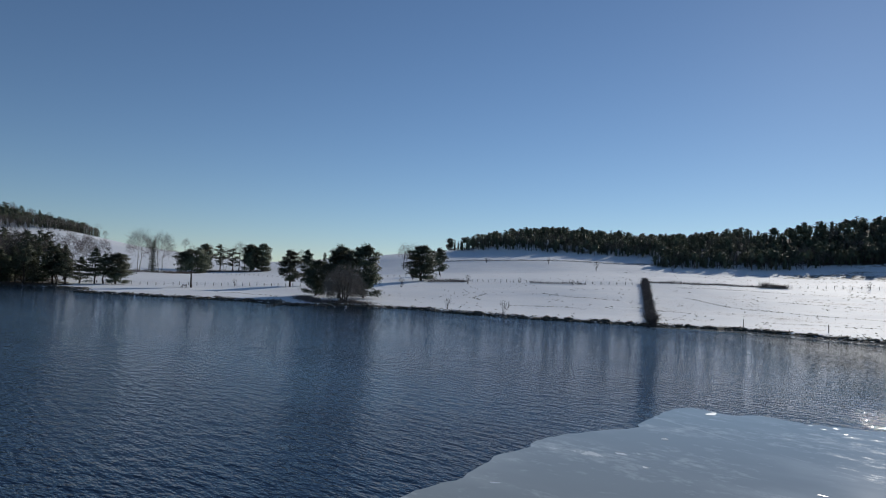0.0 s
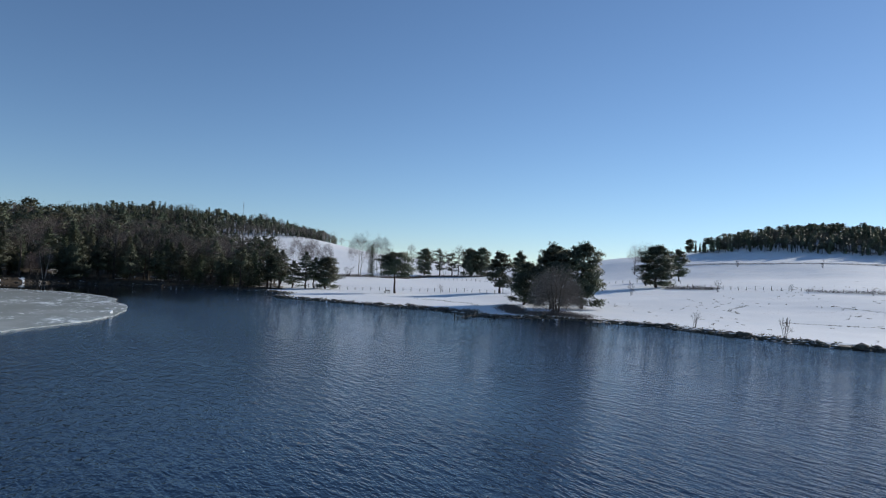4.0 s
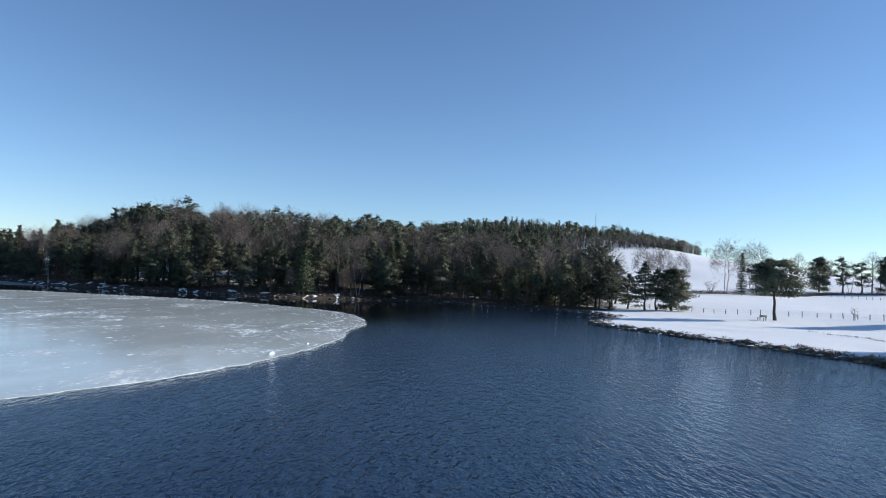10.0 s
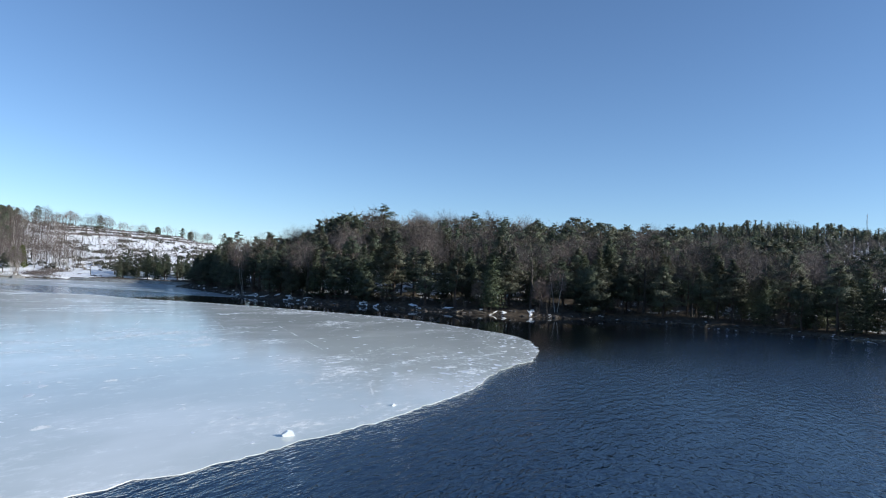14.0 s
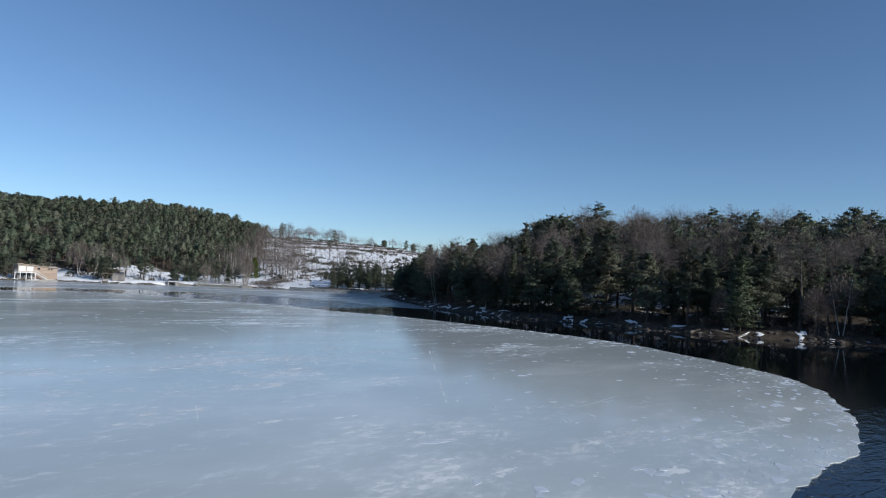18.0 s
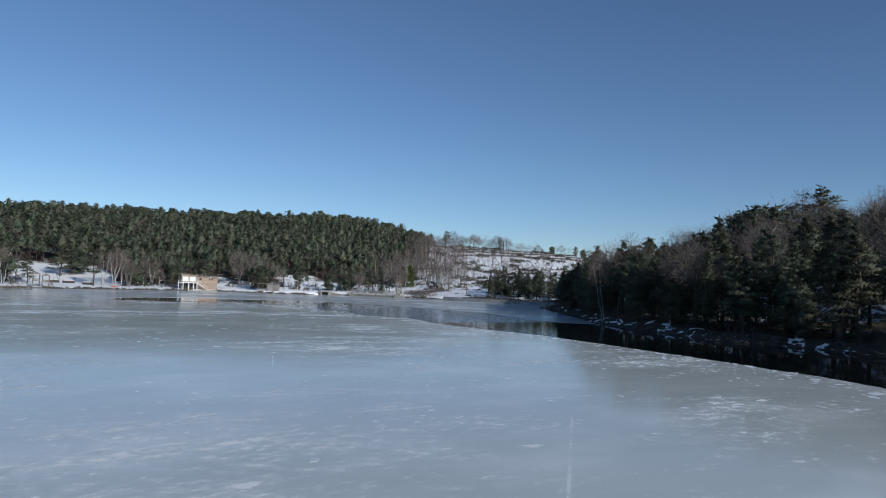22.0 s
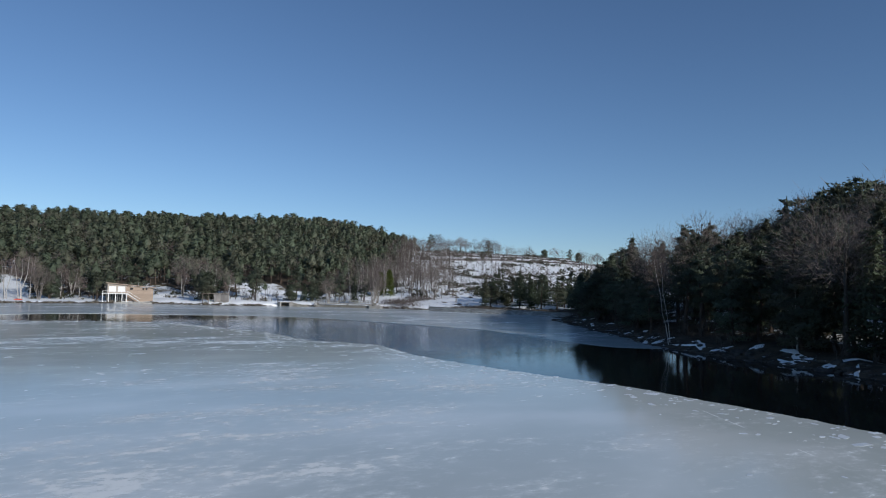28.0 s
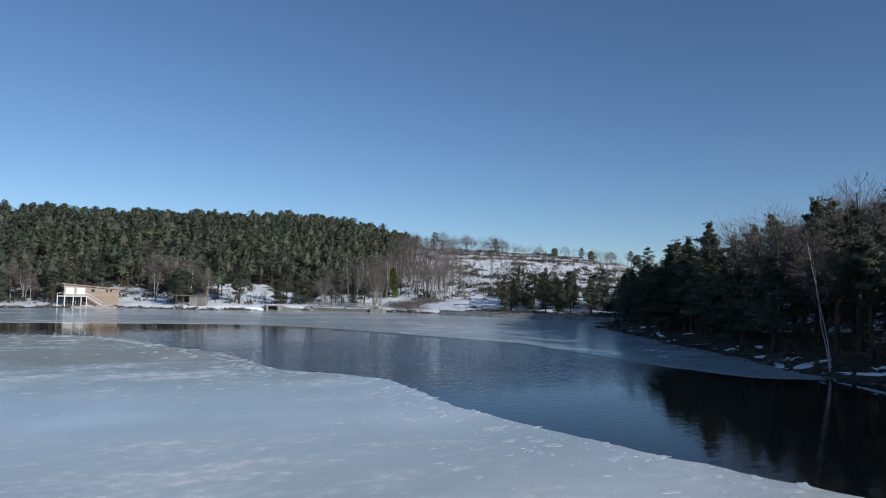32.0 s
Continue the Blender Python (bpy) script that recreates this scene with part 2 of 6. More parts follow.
def ice_material(name, deep, frost, amount, rough):
    """Old grey ice: broad tone changes, wind-drawn frost streaks, crusty white patches and hairline cracks."""
    m, tree, shader = material(name)
    v = where(tree)
    wide = cloud(tree, where(tree, (1, 1.7, 1), 0.7), 0.035, 5, 0.6)
    belt = cloud(tree, where(tree, (0.7, 1.2, 1), 0.2), 0.055, 3, 0.5)
    streak = cloud(tree, where(tree, (0.5, 1.3, 1), 0.9), 0.30, 6, 0.66)
    crumbs = cloud(tree, where(tree, (0.8, 1.3, 1), 0.9), 1.5, 6, 0.7)
    mist = cloud(tree, where(tree, (0.6, 1.0, 1), 0.6), 0.16, 4, 0.5)
    base = blend(tree, band(tree, wide, 0.3, 0.7), deep, tuple(min(1, c * 1.2) for c in deep))
    # the sheet thins out and lets the dark water through in the lake's eastern corner
    place = tree.nodes.new("ShaderNodeSeparateXYZ")
    tree.links.new(v, place.inputs[0])
    thin = band(tree, sums(tree, "ADD", place.outputs["X"], sums(tree, "MULTIPLY", wide, 14)), -55, -5, 0, 0.62)
    base = blend(tree, thin, base, tuple(0.42 * c for c in deep))
    base = blend(tree, band(tree, mist, 0.45, 0.72, 0, 0.42), base, frost)
    white = sums(tree, "ADD", sums(tree, "MULTIPLY", streak, 0.5), sums(tree, "MULTIPLY", crumbs, 0.5))
    white = sums(tree, "ADD", white, sums(tree, "MULTIPLY", sums(tree, "SUBTRACT", belt, 0.56), 0.42))
    film = band(tree, white, 0.50 - amount, 0.63 - amount, 0, 0.4)
    crust = band(tree, white, 0.60 - amount, 0.65 - amount, 0, 0.9)
    # lone crusts, each in a cell of its own
    cell = node(tree, "TexVoronoi", [("Vector", where(tree, (0.7, 1.5, 1), 0.4))], Scale=0.42)
    edge = sums(tree, "ADD", cell.outputs["Distance"], sums(tree, "MULTIPLY", sums(tree, "SUBTRACT", crumbs, 0.5), 0.9))
    pick = node(tree, "SeparateColor", [("Color", cell.outputs["Color"])]).outputs[0]
    flake = sums(tree, "MULTIPLY", band(tree, edge, 0.10, 0.17, 1, 0), band(tree, sums(tree, "ADD", pick, sums(tree, "MULTIPLY", sums(tree, "SUBTRACT", belt, 0.5), 1.2)), 0.80, 0.9, 0, 0.85))
    crack = node(tree, "TexVoronoi", [("Vector", where(tree, (0.6, 1.3, 1), 0.5))], Scale=0.055, feature="DISTANCE_TO_EDGE").outputs["Distance"]
    line = sums(tree, "MULTIPLY", band(tree, crack, 0.0006, 0.0022, 1, 0), band(tree, streak, 0.45, 0.6, 0, 0.5))
    mask = sums(tree, "MAXIMUM", sums(tree, "MAXIMUM", film, crust), sums(tree, "MAXIMUM", line, flake))
    tree.links.new(blend(tree, mask, base, frost), shader.inputs["Base Color"])
    wet = sums(tree, "SUBTRACT", 1.0, sums(tree, "MULTIPLY", thin, 0.95))
    tree.links.new(sums(tree, "MULTIPLY", band(tree, mask, 0, 1, rough, 0.6), wet), shader.inputs["Roughness"])
    tree.links.new(band(tree, mask, 0, 1, 0.32, 0.12), shader.inputs["Specular IOR Level"])
    shader.inputs["IOR"].default_value = 1.31
    relief = sums(tree, "ADD", sums(tree, "MULTIPLY", mask, 0.7), sums(tree, "MULTIPLY", cloud(tree, v, 0.6, 5), 0.3))
    bump(tree, shader, relief, 0.22, 0.014)
    return m


GROUND = ground_material()
WATER = water_material()
ICE = ice_material("grey_ice", (0.49, 0.525, 0.50), (0.86, 0.88, 0.86), 0.03, 0.12)
THIN_ICE = ice_material("thin_ice", (0.41, 0.452, 0.46), (0.76, 0.79, 0.80), 0.01, 0.17)
ICE_CRUST = plain("ice_crust", (0.55, 0.60, 0.64), (0.80, 0.84, 0.87), 1.5, 0.5, 0, 0.1, 0.006, (1, 1, 1), 0.06)

# ---------------------------------------------------------------- lie of the land
# the lake's outline, anticlockwise from the east end of the field shore
FIELD_SHORE = [(120, 112), (60, 104), (20, 101), (-4, 102), (-20, 106), (-28, 104), (-36, 100), (-45, 98), (-54, 94.5), (-65, 94),
               (-74, 94.5), (-81, 95.5), (-88, 91), (-93, 87), (-94.5, 82), (-96, 78), (-101, 77.5), (-107, 78.5), (-113, 77),
               (-120, 74), (-127, 71), (-137, 66), (-146, 61.5), (-151, 60.5), (-158, 62.5), (-166, 66), (-175, 69), (-184, 67)]
FOREST_SHORE = [(-192, 60), (-197, 48), (-204, 34), (-203, 24), (-199, 15), (-196, 5), (-197, -8), (-199, -20), (-197, -30), (-201, -40),
                (-204, -50), (-207, -57), (-216, -69), (-227, -84), (-238, -98), (-250, -110), (-264, -121)]
DAM_SHORE = [(-266, -124), (-255, -158), (-250, -165), (-246, -172), (-240, -177), (-233, -185), (-221, -188), (-210, -188), (-203, -191)]
SOUTH_SHORE = [(-195, -197), (-185, -203), (-171, -201), (-158, -199), (-144, -195), (-128, -193), (-100, -192), (-60, -202), (20, -192)]
EAST_SHORE = [(90, -140), (150, -60), (172, 20), (160, 85)]
# hills: centre x, y, height, spread along x and y
HILLS_NORTH = [(-208, 374, 9.0, 48, 44), (-65, 352, 6.0, 95, 48), (30, 400, 5.0, 90, 60), (-552, 110, 4.0, 60, 90),
         (-540, 130, 21.2, 150, 110), (-440, 230, 7.8, 140, 110), (-560, 30, 15.5, 130, 90), (-205, 360, 9.4, 110, 90),
         (-280, 320, 11.2, 90, 90), (-80, 300, -1.9, 90, 70), (-165, 272, 2.6, 110, 34), (-40, 600, 7.5, 260, 200), (60, 450, 38.5, 200, 160),
         (-100, 200, 4.3, 90, 60), (-290, 5, 5.2, 70, 60), (-400, 100, -5.2, 90, 90), (-300, 210, -3.2, 100, 70),
         (-160, 280, 2.9, 80, 70), (-700, 0, 15.7, 300, 300), (-300, 650, 28.4, 400, 200)]
HILLS_SOUTH = [(-215, -430, 17.1, 130, 110), (-344, -440, 19.7, 100, 110), (-80, -380, 14.4, 130, 110), (-260, -310, 2.2, 90, 70),
         (-440, -370, 12.9, 90, 80), (-410, -372, -4.0, 34, 45), (-480, -335, 2.2, 34, 40), (-520, -280, 4.9, 120, 90), (-380, -290, 1.4, 80, 60), (-250, -40, 6.1, 40, 50), (-247, -78, 3.0, 26, 30),
         (-300, -700, 24.5, 400, 200), (-700, -450, 19.2, 300, 200)]


def rounded(points, steps=4):
    """A closed Catmull-Rom curve through the points."""
    p = np.array(points, float)
    a, b, c, e = np.roll(p, 1, 0), p, np.roll(p, -1, 0), np.roll(p, -2, 0)
    out = []
    for s in np.arange(steps) / steps:
        out.append(0.5 * (2 * b + (c - a) * s + (2 * a - 5 * b + 4 * c - e) * s * s + (3 * b - a - 3 * c + e) * s ** 3))
    return np.stack(out, 1).reshape(-1, 2)


def wavy(points, size, amount, seed):
    """A closed line cut into even lengths and shaken, for a natural edge."""
    p = np.vstack([points, points[:1]])
    run = np.r_[0, np.cumsum(np.hypot(*np.diff(p, axis=0).T))]
    at = np.linspace(0, run[-1], int(run[-1] / size), endpoint=False)
    q = np.stack([np.interp(at, run, p[:, 0]), np.interp(at, run, p[:, 1])], 1)
    rng = np.random.default_rng(seed)
    for width, part in ((1, 0.35), (4, 0.5), (12, 0.8)):
        shake = rng.normal(0, 1, q.shape)
        kernel = np.ones(width) / width ** 0.5
        for c in range(2):
            ring = np.r_[shake[-width:, c], shake[:, c], shake[:width, c]]
            q[:, c] += amount * part * np.convolve(ring, kernel, "same")[width:-width]
    return q


LAKE = wavy(rounded(FIELD_SHORE + FOREST_SHORE + DAM_SHORE + SOUTH_SHORE + EAST_SHORE), 1.6, 0.28, 3)


def inside(x, y, ring):
    x, y = np.asarray(x, float), np.asarray(y, float)
    hit = np.zeros(x.shape, bool)
    for (x0, y0), (x1, y1) in zip(ring, np.roll(ring, -1, 0)):
        if y0 != y1:
            hit ^= ((y0 > y) != (y1 > y)) & (x < (x1 - x0) * (y - y0) / (y1 - y0) + x0)
    return hit


def off_shore(x, y, ring=None):
    """Distance from the shoreline, positive on land."""
    ring = LAKE if ring is None else ring
    x, y = np.asarray(x, float), np.asarray(y, float)
    best = np.full(x.shape, 1e9)
    for (x0, y0), (x1, y1) in zip(ring, np.roll(ring, -1, 0)):
        dx, dy = x1 - x0, y1 - y0
        s = np.clip(((x - x0) * dx + (y - y0) * dy) / (dx * dx + dy * dy + 1e-9), 0, 1)
        best = np.minimum(best, (x - x0 - s * dx) ** 2 + (y - y0 - s * dy) ** 2)
    return np.where(inside(x, y, ring), -1, 1) * np.sqrt(best)


def ease(a, b, v):
    s = np.clip((v - a) / (b - a), 0, 1)
    return s * s * (3 - 2 * s)


def ripple(x, y, size, seed=0):
    """Cheap smooth noise, -1 to 1."""
    rng = np.random.default_rng(seed)
    total = 0
    for n in range(6):
        a, ph = rng.uniform(0, 6.28), rng.uniform(0, 6.28)
        k = 6.28 / size * rng.uniform(0.6, 1.6)
        total = total + np.sin(k * (x * np.cos(a) + y * np.sin(a)) + ph + 1.3 * np.sin(0.6 * k * (y * np.cos(a) - x * np.sin(a)) + 2 * ph))
    return total / 6


def height(x, y, d=None):
    """Height of the ground over the water."""
    x, y = np.asarray(x, float), np.asarray(y, float)
    d = off_shore(x, y) if d is None else d
    rise = np.minimum(d, 120) * 0.016
    for cx, cy, h, rx, ry in HILLS_NORTH + HILLS_SOUTH:
        rise = rise + h * np.exp(-((x - cx) / rx) ** 2 - ((y - cy) / ry) ** 2) * ease(0, 55, d)
    wood = ease(-188, -196, x) * ease(66, 50, y)
    bank = (0.45 + 0.55 * wood) * ease(0.0, 1.3 + 2.0 * wood, d) + 0.12 * ripple(x, y, 9, 1) * ease(0.5, 6, d) + 0.35 * ripple(x, y, 45, 2) * ease(6, 40, d)
    rough = wood * ease(1, 5, d) * (0.35 * ripple(x, y, 5, 4) + 0.5 * ripple(x, y, 14, 5)) + ease(120, 300, d) * 1.5 * ripple(x, y, 110, 6)
    return np.where(d > 0, bank + rise + rough - 0.02, np.maximum(-2.5, -0.02 + d * 0.35))

# ---------------------------------------------------------------- meshes
def mesh_of(name, verts, faces, mat, smooth=False, normals=None):
    me = bpy.data.meshes.new(name)
    verts, faces = np.asarray(verts, np.float32), np.asarray(faces, np.int32)
    me.vertices.add(len(verts))
    me.vertices.foreach_set("co", verts.ravel())
    n = faces.shape[1]
    me.loops.add(faces.size)
    me.loops.foreach_set("vertex_index", faces.ravel())
    me.polygons.add(len(faces))
    me.polygons.foreach_set("loop_start", np.arange(0, faces.size, n, dtype=np.int32))
    me.polygons.foreach_set("use_smooth", np.full(len(faces), smooth))
    me.materials.append(mat)
    me.update(calc_edges=True)
    if normals is not None:
        me.normals_split_custom_set_from_vertices(np.asarray(normals, np.float32))
    return me


def thing(name, label, category, group="", at=(0, 0, 0), turn=0.0):
    """An empty at a thing's base, to hang its parts on."""
    ob = new(name)
    ob.matrix_basis = pose(*at, 0, 0, turn)
    return tagged(ob, label, category, group)


def part(name, data, mat=None, parent=None, label=""):
    """One mesh object under a thing or a part, from a bmesh or a mesh."""
    if isinstance(data, bmesh.types.BMesh):
        me = bpy.data.meshes.new(name)
        data.to_mesh(me)
        data.free()
        me.materials.append(mat)
        data = me
    ob = new(name, data)
    ob.parent = parent
    return tagged(ob, label)


def box(bm, x0, y0, z0, x1, y1, z1, bevel=0.0):
    made = bmesh.ops.create_cube(bm, size=1)["verts"]
    for v in made:
        v.co = (x0 + (v.co.x + 0.5) * (x1 - x0), y0 + (v.co.y + 0.5) * (y1 - y0), z0 + (v.co.z + 0.5) * (z1 - z0))
    if bevel:
        edges = list({e for v in made for e in v.link_edges})
        bmesh.ops.bevel(bm, geom=edges, offset=bevel, segments=1, affect="EDGES")
    return bm


def a_box(*size, bevel=0.0):
    return box(bmesh.new(), *size, bevel=bevel)


def lathe(bm, points, radii, sides=6):
    """A tube through points with a radius at each."""
    rings = []
    for i, (p, r) in enumerate(zip(points, radii)):
        p = Vector(p)
        way = Vector(points[min(i + 1, len(points) - 1)]) - Vector(points[max(i - 1, 0)])
        q = way.to_track_quat("Z", "Y")
        rings.append([bm.verts.new(p + q @ Vector((r * math.cos(6.2832 * k / sides), r * math.sin(6.2832 * k / sides), 0))) for k in range(sides)])
    for a, b in zip(rings, rings[1:]):
        for k in range(sides):
            bm.faces.new((a[k], a[(k + 1) % sides], b[(k + 1) % sides], b[k]))
    bm.faces.new(rings[-1])
    bm.faces.new(rings[0][::-1])
    return bm


# ---------------------------------------------------------------- ground, water, ice
def spread(low, high, step, reach, growth=1.13):
    core = np.arange(low, high + step, step)
    out, gap = [], step
    while not out or out[-1] < reach:
        gap *= growth
        out.append((out[-1] if out else 0) + gap)
    out = np.array(out)
    return np.r_[low - out[::-1], core, core[-1] + out]


def wooded(x, y):
    """How much the headland's trees cover the ground, 0 to 1."""
    behind = ease(-262, -275, x) * ease(-90, -102, y)
    return (1 - behind) * ease(-184, -193, x) * ease(84, 72, y + 0.15 * (x + 195)) * ease(-350, -320, x) * ease(-135, -112, y)


def glade(x, y):
    """Open snowy ground among the trees of the far shore, 0 to 1."""
    play = ease(-166, -160, x) * ease(-132, -138, x) * ease(-268, -256, y)
    bank = 0.8 * ease(-246, -241, x) * ease(-220, -225, x) * ease(-248, -240, y)
    yard = 0.45 * ease(-206, -202, x) * ease(-186, -190, x) * ease(-246, -240, y)
    return np.clip(play + bank + yard, 0, 1)


def bareness(x, y, d):
    line = -266 + 0.8 * (y + 215)
    south = ease(-205, -232, y) * ease(-12, 4, x - line)
    open_hill = ease(-205, -232, y) * (1 - ease(-12, 4, x - line)) * ease(-760, -560, x) + ease(-268, -290, x) * ease(-110, -130, y) * ease(-232, -205, y)
    north_wood = ease(285, 315, y) * ease(-120, -70, x) + ease(335, 355, y) * ease(-330, -250, x)
    mast_wood = ease(-380, -440, x) * ease(150, 100, y) * ease(-60, 0, y)
    bank = ease(2.2, 0.9, d)
    scrub = 0.30 * ease(250, 262, y) * ease(285, 272, y) * ease(-130, -60, x)
    rough_field = 0.20 * ease(-70, -30, x) * ease(100, 130, y)
    total = 0.10 + (0.48 + 0.10 * ease(-15, 15, y) + 0.28 * ease(12, 7, d)) * wooded(x, y) + 0.60 * south * ease(6, 16, d) * (1 - 0.72 * glade(x, y)) - 0.02 * open_hill + 0.6 * north_wood + 0.6 * mast_wood + scrub + rough_field
    dam_side = ease(-232, -245, x) * ease(-165, -180, y) * 0.3
    dam_side = dam_side + 0.55 * ease(-248, -256, x) * ease(-166, -158, y) * ease(-108, -116, y) * ease(16, 10, d)
    return np.clip(np.maximum(total + dam_side, bank * (0.80 - 0.2 * wooded(x, y))), 0, 1)


GRID = {}


def on_grid(what, x, y):
    """Height ("z") or distance from the shore ("d") on the ground sheet itself."""
    gx, gy, g = GRID["x"], GRID["y"], GRID[what]
    x, y = np.asarray(x, float), np.asarray(y, float)
    i, j = np.clip(np.searchsorted(gx, x) - 1, 0, len(gx) - 2), np.clip(np.searchsorted(gy, y) - 1, 0, len(gy) - 2)
    u, v = (x - gx[i]) / (gx[i + 1] - gx[i]), (y - gy[j]) / (gy[j + 1] - gy[j])
    return g[j, i] * (1 - u) * (1 - v) + g[j, i + 1] * u * (1 - v) + g[j + 1, i] * (1 - u) * v + g[j + 1, i + 1] * u * v


def build_ground():
    gx, gy = spread(-312, 72, 1.5, 4200), spread(-232, 300, 1.5, 4200)
    x, y = (a.ravel() for a in np.meshgrid(gx, gy))
    d = np.empty(len(x))
    near = (x > -900) & (x < 700) & (y > -800) & (y < 900)
    d[near] = off_shore(x[near], y[near])
    d[~near] = 400
    z = height(x, y, d)
    n, k = len(gx), len(gy)
    GRID.update(x=gx, y=gy, z=z.reshape(k, n), d=d.reshape(k, n))
    i = (np.arange(k - 1)[:, None] * n + np.arange(n - 1)).ravel()
    me = mesh_of("ground", np.stack([x, y, z], 1), np.stack([i, i + 1, i + n + 1, i + n], 1), GROUND, True)
    me.attributes.new("bare", "FLOAT", "POINT").data.foreach_set("value", bareness(x, y, d).astype(np.float32))
    tagged(new("ground", me), "rolling ground under thin patchy winter snow", "ground", kind="structure")


def build_water():
    gx, gy = np.arange(-310, 185, 5.0), np.arange(-225, 130, 5.0)
    x, y = (a.ravel() for a in np.meshgrid(gx, gy))
    n, k = len(gx), len(gy)
    i = (np.arange(k - 1)[:, None] * n + np.arange(n - 1)).ravel()
    me = mesh_of("water", np.stack([x, y, 0 * x], 1), np.stack([i, i + 1, i + n + 1, i + n], 1), WATER, True)
    wind = 0.02 + 0.03 * ease(-206, -186, x) * ease(-20, -50, y) + 0.42 * ease(-57, -70, y) * ease(-128, -108, y) * ease(-214, -200, x) + 0.98 * ease(10, 54, y + 0.35 * (x + 150)) * (0.3 + 0.7 * ease(-206, -176, x)) * (1 - 0.6 * ease(-100, -150, x) * ease(50, 22, y))
    # a sheltered corner of the lake, calm between the ice and the eastern field shore
    wind = wind * (1 - 0.86 * ease(-4, 14, x + 8 + 0.35 * (y - 33)))
    me.attributes.new("wind", "FLOAT", "POINT").data.foreach_set("value", wind.astype(np.float32))
    tagged(new("water", me), "dark blue open lake water with wind ripples", "water", kind="structure")


def sheet(name, ring, top, thick, mat, label):
    """A floating sheet of ice with a broken edge."""
    bm = bmesh.new()
    rim = [bm.verts.new((x, y, top)) for x, y in ring]
    face = bm.faces.new(rim)
    face.normal_update()
    if face.normal.z < 0:
        face.normal_flip()
    made = bmesh.ops.extrude_face_region(bm, geom=[face])
    for v in made["geom"]:
        if isinstance(v, bmesh.types.BMVert):
            v.co.z -= thick
    bmesh.ops.triangulate(bm, faces=bm.faces[:])
    bmesh.ops.recalc_face_normals(bm, faces=bm.faces[:])
    me = bpy.data.meshes.new(name)
    bm.to_mesh(me)
    bm.free()
    me.materials.append(mat)
    return tagged(new(name, me), label, "ice", kind="structure")


ICE_EDGE = [(3, 33.7), (0.3, 32.5), (-2.2, 32.8), (-3.2, 31.8), (-5.4, 32.2), (-5.6, 27.4), (-5.1, 25.4), (-6.2, 23.2), (-6.6, 19.8), (-6.2, 16), (-5.8, 12.5), (-8, 0), (-20, -8), (-40, -4), (-60, 7), (-75, 16),
            (-83, 21), (-91, 24.5), (-98, 26.5), (-106, 28), (-114, 28.5), (-124, 28), (-132, 28.5), (-139.5, 27.5), (-149, 24.5), (-156, 20),
            (-163, 11), (-169, 3), (-173, -8), (-175, -20), (-177, -36)]
ICE_EDGE_SOUTH = [(-176.2, -50), (-176, -58), (-177.4, -66), (-178.2, -71), (-176.6, -75), (-174.6, -79), (-175.2, -90), (-173, -97.6), (-172, -107), (-169.5, -113.5), (-162, -118.5), (-152, -122),
                  (-142, -132), (-141, -152), (-140, -200), (20, -205), (120, -120), (178, 20), (120, 60), (40, 45)]
THIN_EDGE = [(-142.5, -130), (-150, -140), (-163, -144), (-177, -139), (-190.6, -133), (-199.4, -122), (-203.5, -106), (-205.5, -97), (-207.5, -89), (-205.3, -80), (-203.6, -72), (-202.3, -65),
             (-203, -58), (-216, -60), (-262, -105), (-285, -125), (-262, -175), (-215, -198), (-180, -212), (-142.5, -205)]
SHORE_ICE = [(-34, 97), (-26, 100), (-14, 99), (0, 95.5), (30, 92), (80, 90), (80, 112), (20, 104), (-20, 108), (-30, 106)]
MAIN_RING = wavy(rounded(ICE_EDGE + ICE_EDGE_SOUTH), 0.45, 0.13, 5)
THIN_RING = wavy(rounded(THIN_EDGE), 0.9, 0.10, 6)
SHORE_RING = wavy(rounded(SHORE_ICE), 0.8, 0.10, 7)
build_ground()
build_water()
sheet("lake_ice", MAIN_RING, 0.024, 0.07, ICE, "broad sheet of grey-blue lake ice with white frost streaks")
sheet("thin_ice", THIN_RING, 0.03, 0.05, THIN_ICE, "thin smooth darker ice along the wooded shore")
sheet("shore_ice", SHORE_RING, 0.03, 0.05, THIN_ICE, "strip of thin ice along the field shore")

# ---------------------------------------------------------------- trees
def tube_np(points, radii, sides=5):
    """Vertices and quads of a tapering tube."""
    p, r = np.asarray(points, float), np.asarray(radii, float)
    way = np.gradient(p, axis=0)
    way /= np.linalg.norm(way, axis=1, keepdims=True) + 1e-9
    side = np.cross(way, (0.31, 0.95, 0.05))
    side /= np.linalg.norm(side, axis=1, keepdims=True) + 1e-9
    over = np.cross(way, side)
    a = np.arange(sides) * 2 * np.pi / sides
    v = p[:, None] + r[:, None, None] * (side[:, None] * np.cos(a)[:, None] + over[:, None] * np.sin(a)[:, None])
    i = (np.arange(len(p) - 1)[:, None] * sides + np.arange(sides)).ravel()
    j = (np.arange(len(p) - 1)[:, None] * sides + (np.arange(sides) + 1) % sides).ravel()
    return v.reshape(-1, 3), np.stack([i, j, j + sides, i + sides], 1)


def joined(pieces):
    verts, faces, n = [], [], 0
    for v, f in pieces:
        verts.append(v)
        faces.append(f + n)
        n += len(v)
    return np.concatenate(verts), np.concatenate(faces)


